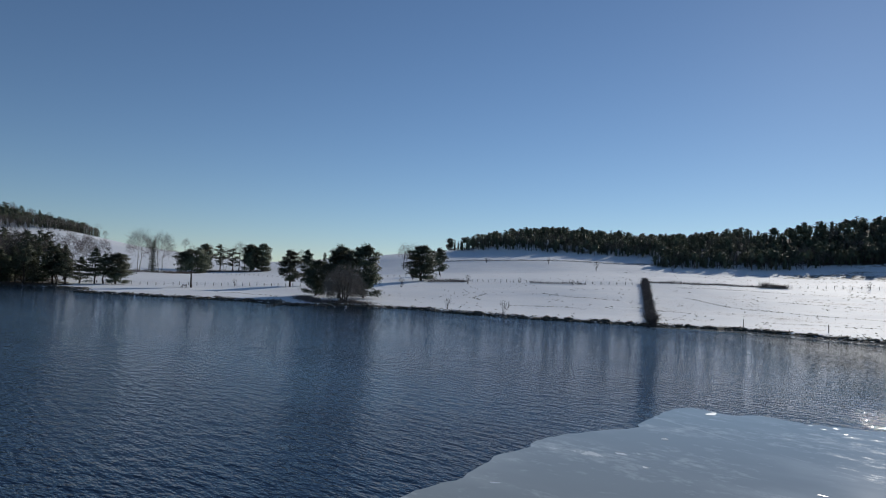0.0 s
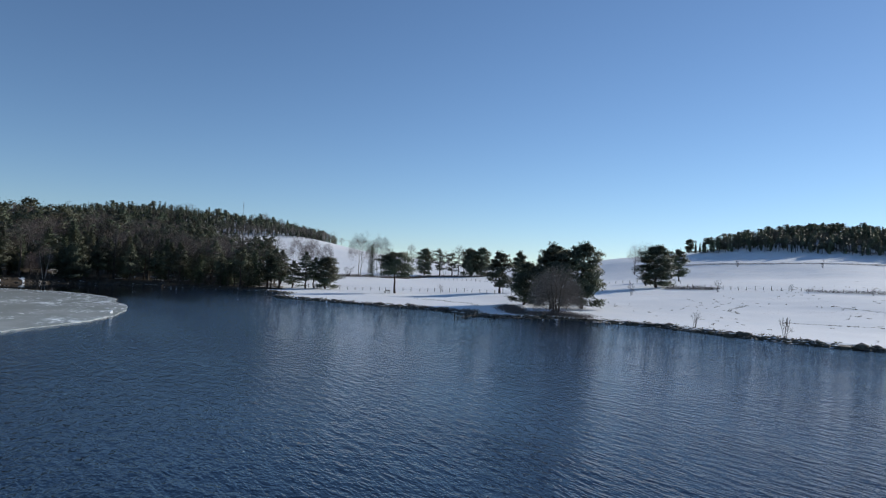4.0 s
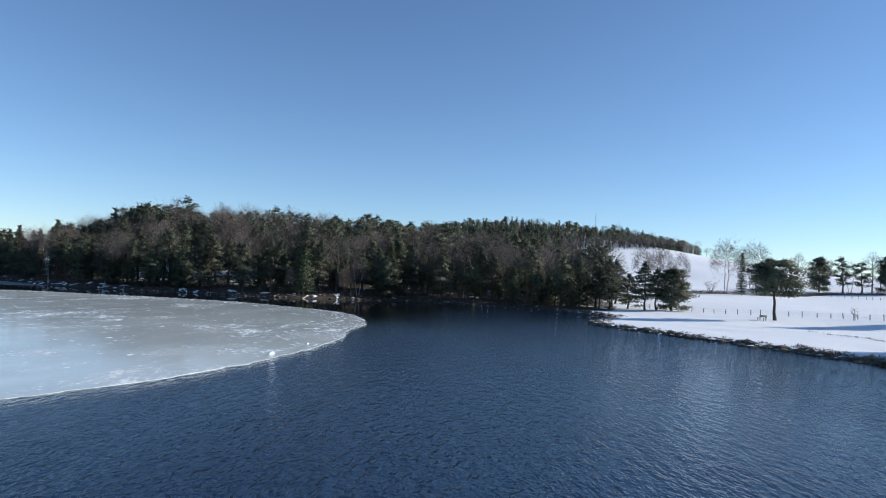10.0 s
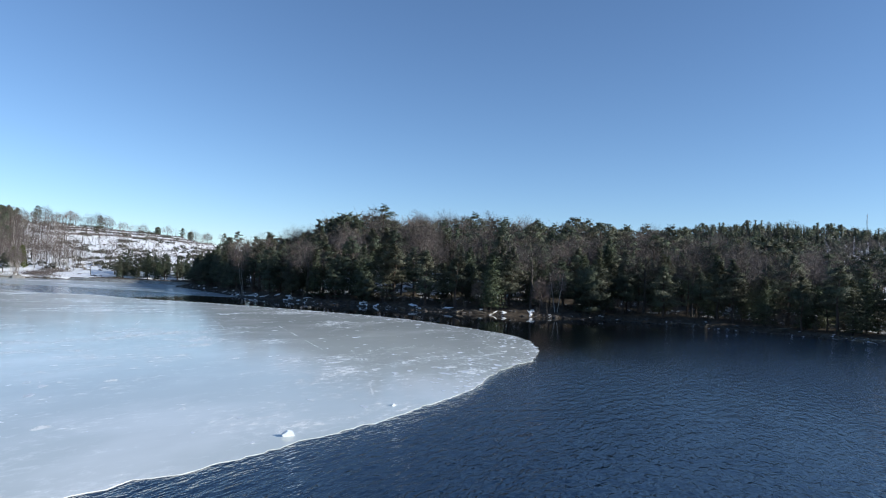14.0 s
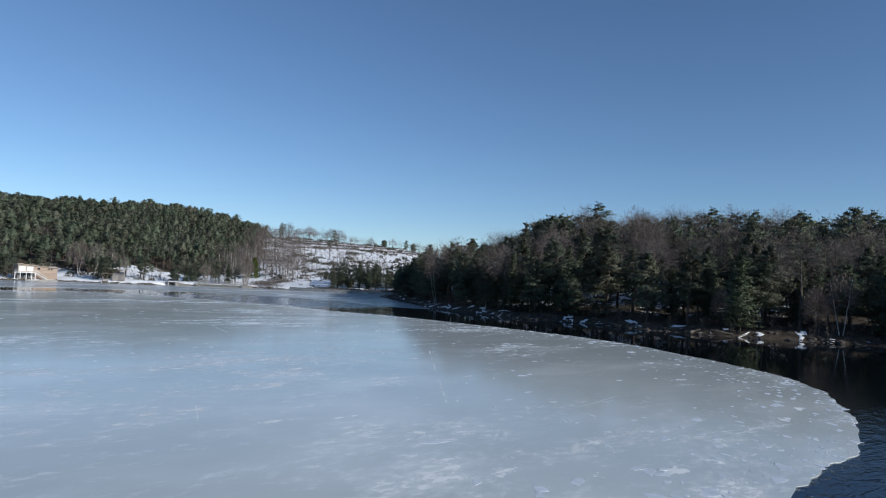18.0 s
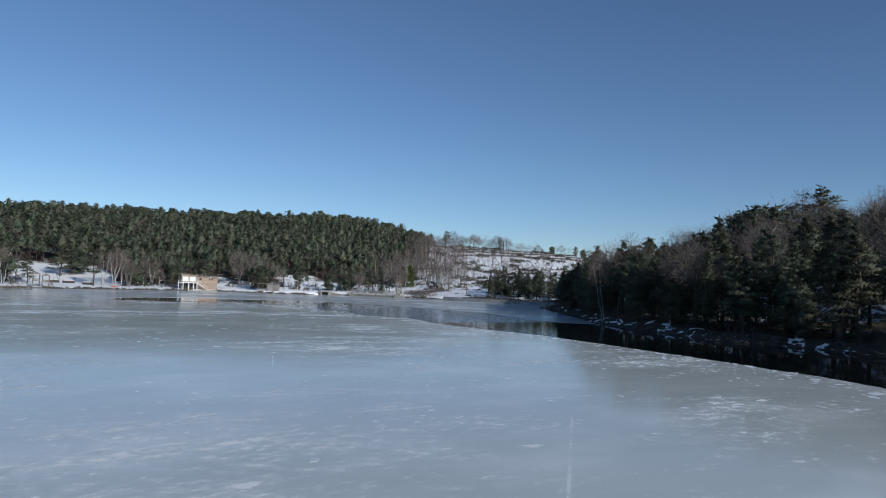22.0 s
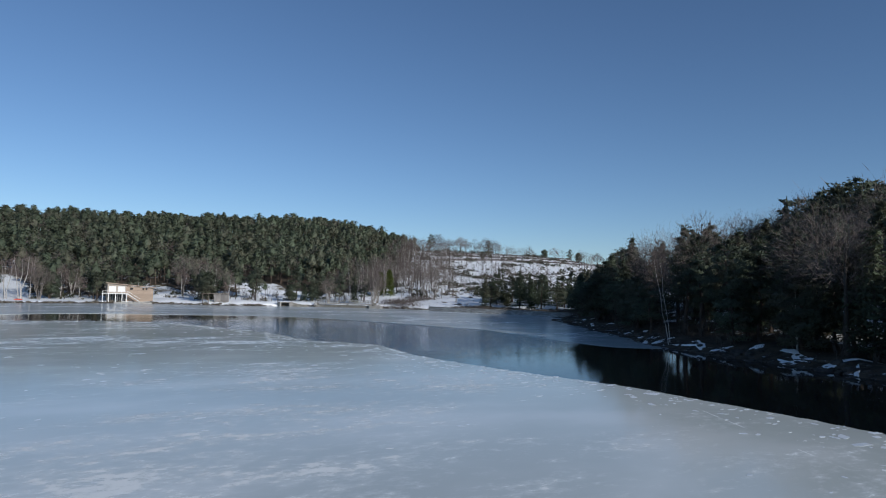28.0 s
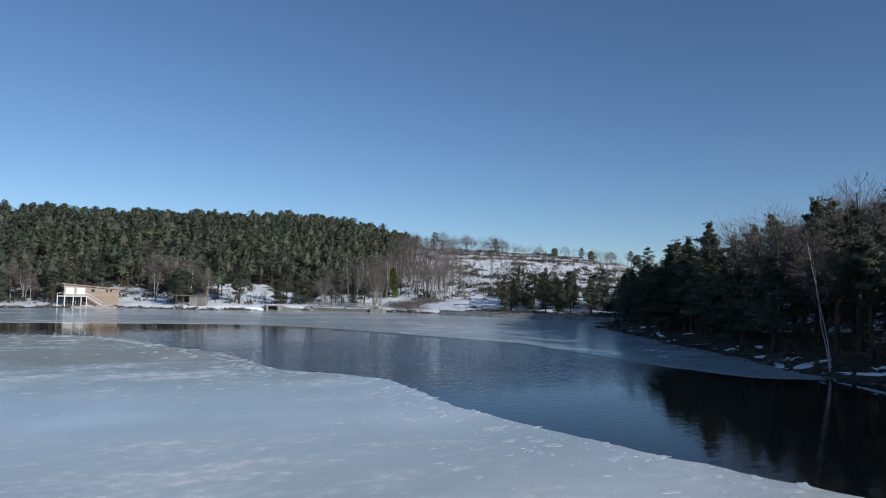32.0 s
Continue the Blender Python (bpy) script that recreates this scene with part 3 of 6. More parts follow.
def tufts(rng, centres, spread_xy, spread_z, count, size, droop=0.0, slim=0.17):
    """Sprays of narrow leaf triangles round each centre: vertices and triangles."""
    c = np.repeat(np.asarray(centres, float), count, 0)
    n = len(c)
    sx = np.repeat(np.broadcast_to(spread_xy, len(centres)), count)
    sz = np.repeat(np.broadcast_to(spread_z, len(centres)), count)
    off = np.clip(rng.normal(0, 0.55, (n, 3)), -0.95, 0.95) * np.stack([sx, sx, sz], 1)
    base = c + off
    way = off * (1, 1, 0.6) / (sx[:, None] + 1e-6) + rng.normal(0, 0.45, (n, 3)) + (0, 0, 0.25 - droop)
    way /= np.linalg.norm(way, axis=1, keepdims=True)
    side = np.cross(way, rng.normal(0, 1, (n, 3)))
    side /= np.linalg.norm(side, axis=1, keepdims=True)
    long = (size * rng.uniform(0.7, 1.35, n))[:, None]
    v = np.stack([base - side * long * slim, base + side * long * slim, base + way * long], 1).reshape(-1, 3)
    return v, np.arange(3 * n).reshape(-1, 3), c


def pine_shape(seed, h, low, wide, limbs, clumps, count, size, lean=0.03, flat=0.45, thick=0.02, far=False, taper=0.0, slim=0.17):
    """A Scots pine: bare trunk, crooked limbs, pads of needles. Gives trunk, limbs and crown."""
    rng = np.random.default_rng(seed)
    s = np.linspace(0, 1, 8)
    bend = rng.normal(0, lean, 2)
    wig = rng.normal(0, 0.012, (8, 2)) * h
    wig[0] = 0
    axis = np.stack([bend[0] * h * s ** 1.5 + wig[:, 0], bend[1] * h * s ** 1.5 + wig[:, 1], h * 0.97 * s - 0.3 * (s == 0)], 1)
    girth = thick * h * (1.05 - s) ** 0.8 * np.where(s == 0, 1.35, 1) + 0.015
    trunk = tube_np(axis[::3], girth[::3], 3) if far else tube_np(axis, girth, 6)
    wood, centres, spans = [], [], []
    for k in range(limbs):
        u = low + (0.97 - low) * (k + rng.uniform(0, 1)) / limbs
        root = np.array([np.interp(u, s, axis[:, c]) for c in range(3)])
        a = k * 2.4 + rng.uniform(-0.7, 0.7)
        rel = (u - low) / (1 - low)
        reach = wide * (0.35 + 0.65 * math.sin(math.pi * min(1, 0.25 + 0.72 * rel)) ** 0.8) * rng.uniform(0.65, 1.15)
        reach *= 1 - taper * rel ** 1.3
        if rel > 0.85:
            reach *= 0.55
        tip = root + np.array([math.cos(a) * reach, math.sin(a) * reach, reach * rng.uniform(-0.05, 0.5)])
        mid = (root + tip) / 2 + rng.normal(0, 0.06, 3) * reach - (0, 0, 0.06 * reach)
        if not far or k == 0:
            wood.append(tube_np([root, mid, tip], [thick * h * 0.28 * (1.1 - rel), thick * h * 0.16, 0.012], 3))
        for q in range(clumps):
            f = 1 - 0.62 * (q / max(1, clumps)) * rng.uniform(0.5, 1.2)
            spot = root + (tip - root) * f + rng.normal(0, 0.13, 3) * reach * (1, 1, 0.5)
            centres.append(spot + (0, 0, 0.1))
            spans.append(reach * rng.uniform(0.20, 0.36) + 0.15)
    centres.append(axis[-1])
    spans.append(wide * 0.25)
    spans = np.array(spans)
    return trunk, wood, tufts(rng, centres, spans, spans * flat, count, size, 0.0, slim)


def spruce_shape(seed, h, wide, layers, arms, count, size, low=0.06, thick=0.014, slim=0.17):
    rng = np.random.default_rng(seed)
    s = np.linspace(0, 1, 5)
    axis = np.stack([0 * s, 0 * s, h * s - 0.3 * (s == 0)], 1)
    trunk = tube_np(axis, thick * h * (1.03 - s) + 0.01, 3 if count < 5 else 6)
    wood, centres, spans = [], [], []
    for k in range(layers):
        u = low + (0.97 - low) * ((k + 0.5) / layers) ** 0.9
        reach = wide * (1 - u) ** 0.85 * rng.uniform(0.8, 1.12) + 0.1
        for q in range(max(3, int(arms * (1.15 - u)))):
            a = q * 6.283 / max(3, int(arms * (1.15 - u))) + k * 1.1 + rng.uniform(-0.3, 0.3)
            r = reach * rng.uniform(0.75, 1.1)
            tip = np.array([math.cos(a) * r, math.sin(a) * r, u * h - 0.22 * r + 0.02 * h])
            if count > 4 or not wood:
                wood.append(tube_np([(0, 0, u * h), tip * 0.95 + (0, 0, 0.05 * u * h)], [0.04, 0.01], 3))
            for f in (0.95, 0.6, 0.3):
                centres.append(np.array([0, 0, u * h]) * (1 - f) + tip * f)
                spans.append(0.16 + 0.20 * r)
    spans = np.array(spans)
    return trunk, wood, tufts(rng, centres, spans, spans * 0.45, count, size, 0.35, slim)


def bare_shape(seed, h, fork, wide, mains, depth, twig, stems=1, thick=0.016, upright=0.75, droop=0.0):
    """A leafless tree: stems, forking limbs and a haze of thin twigs. Gives stems, limbs and twigs."""
    rng = np.random.default_rng(seed)
    trunk, wood, fine = [], [], []

    def grow(root, way, long, girth, level):
        sag = np.array([0, 0, -droop * long * (level >= 2)])
        tip = root + way * long + sag
        mid = (root + tip) / 2 + rng.normal(0, 0.07, 3) * long
        if level < 2:
            wood.append(tube_np([root, mid, tip], [girth, girth * 0.75, girth * 0.5], 4 if level else 5))
        else:
            side = np.cross(way, rng.normal(0, 1, 3))
            side *= max(girth * 0.8, twig) / (np.linalg.norm(side) + 1e-9)
            fine.append(np.stack([root - side, root + side, tip]))
        if level < depth:
            for _ in range(4 if level < 3 else 3):
                start = root + (tip - root) * rng.uniform(0.35, 1.0)
                turn = way + rng.normal(0, 0.52, 3) + (0, 0, 0.18 * upright - droop)
                grow(start, turn / np.linalg.norm(turn), long * rng.uniform(0.5, 0.78), girth * 0.5, level + 1)

    for k in range(stems):
        a = 2.4 * k + rng.uniform(0, 1)
        out = 0.0 if stems == 1 else wide * 0.45
        foot = np.array([math.cos(a), math.sin(a), 0]) * (0.0 if stems == 1 else 0.06 * wide * rng.uniform(0.5, 3))
        top = foot + np.array([math.cos(a) * out, math.sin(a) * out, h * rng.uniform(0.80, 0.94)]) + rng.normal(0, 0.02 * h, 3) * (1, 1, 0)
        s = np.linspace(0, 1, 6)
        axis = foot + (top - foot) * s[:, None] + rng.normal(0, 0.01 * h, (6, 3)) * ((s > 0) & (s < 1))[:, None]
        axis[0, 2] -= 0.3
        girth = thick * h * (1.0 if stems == 1 else 0.7)
        trunk.append(tube_np(axis, girth * (1.06 - s) + 0.01, 6))
        for q in range(mains):
            u = fork + (1 - fork) * (q + rng.uniform(0, 1)) / mains
            root = np.array([np.interp(u, s, axis[:, c]) for c in range(3)])
            b = 2.4 * q + rng.uniform(-0.5, 0.5)
            way = np.array([math.cos(b), math.sin(b), upright * rng.uniform(0.6, 1.3)])
            way /= np.linalg.norm(way)
            rel = (u - fork) / (1 - fork)
            grow(root, way, wide * (0.85 - 0.5 * rel) * rng.uniform(0.7, 1.1), girth * 0.42 * (1.1 - u), 1)
    v = np.concatenate(fine)
    return joined(trunk), wood, (v, np.arange(len(v)).reshape(-1, 3))


def haze(rng, n, rx, rz, middle, long, width):
    """Fine twigs pointing out and up through the shell of a dome: vertices and triangles."""
    way = rng.normal(0, 1, (n, 3))
    way[:, 2] = np.abs(way[:, 2]) * 1.1 - 0.45
    way /= np.linalg.norm(way, axis=1, keepdims=True)
    lumps = 1 + 0.13 * np.sin(4 * np.arctan2(way[:, 1], way[:, 0]) + 3 * way[:, 2]) + 0.08 * np.sin(9 * way[:, 0] + 7 * way[:, 2])
    base = way * (rx, rx, rz) * (rng.uniform(0.25, 1.0, n) ** 0.55 * lumps)[:, None] + (0, 0, middle)
    out = way * (1, 1, 0.8) + rng.normal(0, 0.38, (n, 3)) + (0, 0, 0.35)
    out /= np.linalg.norm(out, axis=1, keepdims=True)
    side = np.cross(out, rng.normal(0, 1, (n, 3)))
    side *= width / np.linalg.norm(side, axis=1, keepdims=True)
    tip = base + out * (long * rng.uniform(0.5, 1.3, n))[:, None]
    v = np.stack([base - side, base + side, tip], 1).reshape(-1, 3)
    return v, np.arange(3 * n).reshape(-1, 3)


def domed(shape, seed, n, rx, rz, middle, long, width):
    trunk, limbs, twigs = shape
    return trunk, limbs, joined([twigs, haze(np.random.default_rng(seed), n, rx, rz, middle, long, width)])


TREE_NAMES = {"pine": "pine_tree", "spruce": "spruce_tree", "birch": "birch_tree", "bare": "bare_tree", "shrub": "bare_shrub"}
PROTOTYPES = {}


def rounded_off(w, hearts):
    """Turns needle sprays out of their clump and out of the crown, so that each clump is lit as a rounded mass. Gives vertices and normals."""
    low, top = w[:, 2].min(), w[:, 2].max()
    out = (w - (0, 0, low + 0.3 * (top - low))) * (1, 1, 0.5)
    out = np.repeat(out.reshape(-1, 3, 3).mean(1), 3, 0)
    out /= np.linalg.norm(out, axis=1, keepdims=True) + 1e-6
    tri = w.reshape(-1, 3, 3)
    face = np.cross(tri[:, 1] - tri[:, 0], tri[:, 2] - tri[:, 0])
    wrong = (face * out[::3]).sum(1) < 0
    tri = tri.copy()
    tri[wrong] = tri[wrong][:, ::-1]
    face /= np.linalg.norm(face, axis=1, keepdims=True) + 1e-9
    clump = tri.mean(1) - hearts + (0, 0, 0.12)
    clump /= np.linalg.norm(clump, axis=1, keepdims=True) + 1e-6
    soft = 0.5 * out + 0.55 * np.repeat(clump, 3, 0) + 0.4 * np.repeat(np.where(wrong[:, None], -face, face), 3, 0)
    return tri.reshape(-1, 3), soft / np.linalg.norm(soft, axis=1, keepdims=True)


def prototype(key, kind, shape, bark, leaf, label, split=False):
    """Keeps the meshes of one tree; plant() stands copies of it. split: each limb is a part."""
    (v, f), limbs, (w, g, *hearts) = shape
    both = joined([(v, f)] + limbs)
    trunk = mesh_of(key + "_trunk", *((v, f) if split else both), bark, True)
    arms = [mesh_of(key + "_limb", *limb, bark, True) for limb in limbs] if split else []
    soft = np.zeros(w.shape)
    if kind in ("pine", "spruce"):
        w, soft = rounded_off(w, hearts[0])
    crown = mesh_of(key + "_crown", w, g, leaf, kind in ("pine", "spruce"), soft if kind in ("pine", "spruce") else None)
    PROTOTYPES[key] = (kind, label, trunk, arms, crown, both, (w, g, soft))


def plant(key, x, y, tall=1.0, turn=None, wide=None, group="", label="", lean=(0, 0)):
    kind, words, trunk, arms, crown, _, _ = PROTOTYPES[key]
    turn = (x * 37.7 + y * 91.3) % 360 if turn is None else turn
    z = float(on_grid("z", x, y))
    root = new(TREE_NAMES[kind])
    root.matrix_basis = pose(x, y, z, lean[0], lean[1], turn) @ Matrix.Diagonal((wide or tall, wide or tall, tall, 1))
    tagged(root, label or words, "shrub" if kind == "shrub" else "tree", group)
    part("stem" if kind == "shrub" else "trunk", trunk, None, root)
    for me in arms:
        part("limb", me, None, root)
    part("crown", crown, None, root)
    return root


def wood_of(name, keys, spots, label, rng, low=0.8, high=1.2, broad=(0.9, 1.1), grow=1.0):
    """Many trees joined: one mesh of kind 'stuff', with bark and leaf faces."""
    verts, tris, mats, slots, turned, tones, n = [], [], [], [], [], [], 0
    pick = rng.integers(0, len(keys), len(spots))
    size, turn = rng.uniform(low, high, len(spots)) * grow, rng.uniform(0, 6.283, len(spots))
    girth = size * rng.uniform(*broad, len(spots))
    for k, key in enumerate(keys):
        _, _, trunk, _, crown, (v, f), (w, g, soft) = PROTOTYPES[key]
        own = np.nonzero(pick == k)[0]
        if not len(own):
            continue
        bark = np.concatenate([f[:, [0, 1, 2]], f[:, [0, 2, 3]]])
        allv = np.concatenate([v, w])
        allf = np.concatenate([bark, g + len(v)])
        pair = []
        for me in (trunk, crown):
            if me.materials[0] not in slots:
                slots.append(me.materials[0])
            pair.append(slots.index(me.materials[0]))
        allm = np.r_[np.full(len(bark), pair[0]), np.full(len(g), pair[1])]
        c, s = np.cos(turn[own]), np.sin(turn[own])
        px = (allv[:, 0] * c[:, None] - allv[:, 1] * s[:, None]) * girth[own][:, None] + spots[own, 0][:, None]
        py = (allv[:, 0] * s[:, None] + allv[:, 1] * c[:, None]) * girth[own][:, None] + spots[own, 1][:, None]
        pz = allv[:, 2] * size[own][:, None] + spots[own, 2][:, None]
        verts.append(np.stack([px, py, pz], 2).reshape(-1, 3))
        nv = np.concatenate([np.zeros(v.shape), soft])
        nx, ny = nv[:, 0] * c[:, None] - nv[:, 1] * s[:, None], nv[:, 0] * s[:, None] + nv[:, 1] * c[:, None]
        turned.append(np.stack([nx, ny, np.broadcast_to(nv[:, 2], nx.shape)], 2).reshape(-1, 3))
        tones.append(np.repeat(rng.uniform(0, 1, len(own)), len(allv)))
        step = np.arange(len(own))[:, None, None] * len(allv) + n
        tris.append((allf[None] + step).reshape(-1, 3))
        mats.append(np.tile(allm, len(own)))
        n += len(own) * len(allv)
    me = mesh_of(name, np.concatenate(verts), np.concatenate(tris), slots[0], True, np.concatenate(turned))
    me.attributes.new("tone", "FLOAT", "POINT").data.foreach_set("value", np.concatenate(tones).astype(np.float32))
    for m in slots[1:]:
        me.materials.append(m)
    me.polygons.foreach_set("material_index", np.concatenate(mats).astype(np.int32))
    return tagged(new(name, me), label, "trees", kind="stuff")


def scatter(rng, x0, x1, y0, y1, gap, keep, jitter=0.45):
    """Uneven spots on the ground inside a stretch of the plan, where keep(x, y, d) says so."""
    x, y = (a.ravel() for a in np.meshgrid(np.arange(x0, x1, gap), np.arange(y0, y1, gap)))
    x, y = x + rng.uniform(-jitter, jitter, len(x)) * gap, y + rng.uniform(-jitter, jitter, len(y)) * gap
    d = on_grid("d", x, y)
    ok = keep(x, y, d) & (d > 1)
    x, y, d = x[ok], y[ok], d[ok]
    return np.stack([x, y, on_grid("z", x, y)], 1), d


# field pines: broad; forest pines: tall with a high crown
for n, (h, low, wide, limbs) in enumerate(((10, 0.40, 3.9, 34), (11, 0.12, 3.2, 34), (10, 0.05, 3.4, 38))):
    prototype("field_pine_%d" % n, "pine", pine_shape(40 + n, h, low, wide, limbs, 9, 40, 0.36, 0.03, (0.38, 0.42, 0.48)[n], 0.022, False, 0.30 - 0.05 * n, 0.24), PINE_BARK, PINE_NEEDLES,
              "broad dark green pine with a short bare trunk, standing in snow", True)
for n, (h, low, wide, limbs) in enumerate(((14, 0.34, 3.1, 22), (15.5, 0.42, 2.9, 20), (13, 0.16, 3.2, 24), (16, 0.36, 3.3, 24))):
    prototype("pine_%d" % n, "pine", pine_shape(10 + n, h, low, wide, limbs, 7, 28, 0.36, 0.03, 0.38, 0.02, False, 0.30, 0.24), PINE_BARK, PINE_NEEDLES,
              "tall pine with a bare brown trunk and dark green crown")
    prototype("mid_pine_%d" % n, "pine", pine_shape(20 + n, h, low + 0.08, wide, limbs - 7, 4, 15, 0.5, 0.03, 0.42, 0.02, True, 0.3, 0.28), PINE_BARK, PINE_NEEDLES, "tall pine")
for n, (h, low, wide, limbs) in enumerate(((14, 0.16, 3.9, 40), (13, 0.24, 3.5, 34), (15, 0.30, 3.7, 36), (12, 0.08, 3.6, 38))):
    prototype("cone_pine_%d" % n, "pine", pine_shape(110 + n, h, low, wide, limbs, 6, 24, 0.40, 0.02, 0.26, 0.017, False, 0.82, 0.24), PINE_BARK, PINE_NEEDLES,
              "dark green conifer with tiers of flat branches and a pointed top")
for n, (h, wide) in enumerate(((11, 2.7), (14, 3.0))):
    prototype("spruce_%d" % n, "spruce", spruce_shape(60 + n, h, wide, 17, 9, 10, 0.5), DARK_BARK, SPRUCE_NEEDLES,
              "dense conical spruce with drooping dark branches")
for n, (h, wide) in enumerate(((15, 7), (13, 6), (14, 7))):
    prototype("oak_%d" % n, "bare", domed(bare_shape(70 + n, h, 0.36, wide * 0.52, 10, 4, 0.018, 1, 0.020, 1.15), n, 2600, 4.3, 4.9, h * 0.62, 0.9, 0.014), DARK_BARK, TWIGS,
              "leafless grey-brown broadleaf tree with a rounded twiggy crown")
for n, (h, wide, stems) in enumerate(((12, 3.0, 1), (11, 3.2, 2), (13, 3.4, 3))):
    prototype("birch_%d" % n, "birch", domed(bare_shape(80 + n, h, 0.32, wide * 0.9, 7 if stems == 1 else 4, 3, 0.012, stems, 0.012, 0.95, 0.06), 30 + n, 1900, 2.1 + 0.3 * n, h * 0.42, h * 0.58, 0.8, 0.014), BIRCH_BARK, BIRCH_TWIGS,
              "leafless birch with a slender white trunk and fine reddish twigs")
prototype("tall_birch", "birch", domed(bare_shape(85, 13, 0.3, 2.8, 6, 3, 0.02, 2, 0.013, 0.95, 0.05), 36, 2400, 2.9, 5.6, 8.0, 0.9, 0.022), BIRCH_BARK, BIRCH_TWIGS,
          "tall leafless birch with a pale trunk and a wide twiggy crown")
prototype("willow", "bare", domed(bare_shape(90, 9.5, 0.10, 3.0, 4, 3, 0.014, 8, 0.010, 1.1), 9, 12000, 3.9, 6.2, 3.4, 0.9, 0.014), DARK_BARK, WILLOW_TWIGS, "leafless many-stemmed grey-brown willow at the water's edge")
prototype("shrub", "shrub", bare_shape(91, 2.4, 0.1, 0.9, 4, 3, 0.010, 5, 0.011, 1.2), DARK_BARK, TWIGS, "small leafless shrub standing in snow")
prototype("red_shrub", "shrub", domed(bare_shape(92, 6.0, 0.12, 1.6, 4, 3, 0.014, 5, 0.010, 1.2), 8, 3200, 1.6, 3.0, 3.3, 0.7, 0.014), DARK_BARK, RED_TWIGS, "tall leafless reddish shrub on the bank")


def body(seed, h, low, wide, blunt):
    """The dense inside of a far conifer's crown: an uneven tapering lump, as loose triangles."""
    rng = np.random.default_rng(seed)
    rings, sides = 6, 6
    u = np.linspace(0, 1, rings)[:, None]
    r = wide * (1.02 - u) ** blunt * np.minimum(1, (u + 0.10) / 0.28) * rng.uniform(0.72, 1.28, (rings, sides))
    a = np.arange(sides) * 6.283 / sides + u * 2 + rng.uniform(-0.25, 0.25, (rings, sides))
    z = h * (low + (0.98 - low) * u) + rng.uniform(-0.04, 0.04, (rings, sides)) * h
    p = np.stack([np.cos(a) * r, np.sin(a) * r, z], 2)
    nxt = np.roll(p, -1, 1)
    tri = np.concatenate([np.stack([p[:-1], nxt[:-1], nxt[1:]], 2), np.stack([p[:-1], nxt[1:], p[1:]], 2)]).reshape(-1, 3, 3)
    return tri.reshape(-1, 3), np.arange(3 * len(tri)).reshape(-1, 3)


def filled(shape, *core):
    trunk, limbs, crown = shape
    inside_of = body(*core)
    axis = inside_of[0].reshape(-1, 3, 3).mean(1) * (0, 0, 1)
    return trunk, limbs, (*joined([crown[:2], inside_of]), np.concatenate([crown[2], axis]))


for n, (h, low, taper) in enumerate(((13, 0.50, 0.40), (12, 0.40, 0.55), (14, 0.55, 0.35), (12.5, 0.34, 0.65))):
    prototype("far_pine_%d" % n, "pine", filled(pine_shape(30 + n, h, low, 3.0, 15, 2, 7, 0.85, 0.03, 0.4, 0.014, True, taper, 0.3), n, h, low + 0.06, 1.6, 0.45), PINE_BARK, FAR_NEEDLES, "pine")
for n, h in enumerate((11, 13)):
    prototype("far_spruce_%d" % n, "spruce", filled(spruce_shape(64 + n, h, 2.5, 9, 4, 1, 1.1, 0.03, 0.014, 0.26), n, h, 0.05, 1.25, 1.0), DARK_BARK, FAR_NEEDLES, "spruce")
for n, h in enumerate((12, 14)):
    prototype("far_bare_%d" % n, "bare", domed(bare_shape(74 + n, h, 0.35, 3.4, 6, 2, 0.035, 1, 0.014, 1.1), n, 260, 3.4, 4.4, h * 0.62, 1.2, 0.028), DARK_BARK, TWIGS, "leafless tree")
prototype("twin_birch", "birch", domed(bare_shape(86, 11, 0.42, 2.2, 6, 3, 0.016, 2, 0.005, 0.9, 0.12), 38, 1100, 1.5, 3.2, 7.6, 0.9, 0.010), BIRCH_BARK, BIRCH_TWIGS, "twin white birch leaning out from the snowy bank")
prototype("alder", "bare", domed(bare_shape(94, 9, 0.30, 2.6, 5, 3, 0.014, 9, 0.009, 1.3), 12, 2600, 2.9, 3.6, 5.6, 0.9, 0.011), PALE_BARK, TWIGS, "leafless many-stemmed tree with pale upright stems")
prototype("juniper", "shrub", (tube_np([(0, 0, -0.2), (0, 0, 0.5)], [0.05, 0.03], 3), [], haze(np.random.default_rng(5), 70, 0.8, 0.75, 0.35, 0.5, 0.13)), DARK_BARK, SCRUB_GREEN, "juniper")
prototype("hill_oak", "bare", domed(bare_shape(78, 12, 0.16, 3.6, 9, 3, 0.035, 1, 0.02, 1.1), 14, 1500, 4.8, 5.4, 6.4, 1.2, 0.028), DARK_BARK, TWIGS, "leafless round-crowned tree on the hilltop")
prototype("far_shrub", "shrub", bare_shape(93, 2.4, 0.1, 1.0, 3, 2, 0.022, 4, 0.011, 1.0), DARK_BARK, BRUSH_TWIGS, "shrub")
prototype("far_birch", "bare", domed(bare_shape(77, 12, 0.3, 2.4, 5, 2, 0.028, 2, 0.012, 1.1), 7, 300, 2.4, 5.0, 6.6, 1.0, 0.02), BIRCH_BARK, BIRCH_TWIGS, "leafless birch")

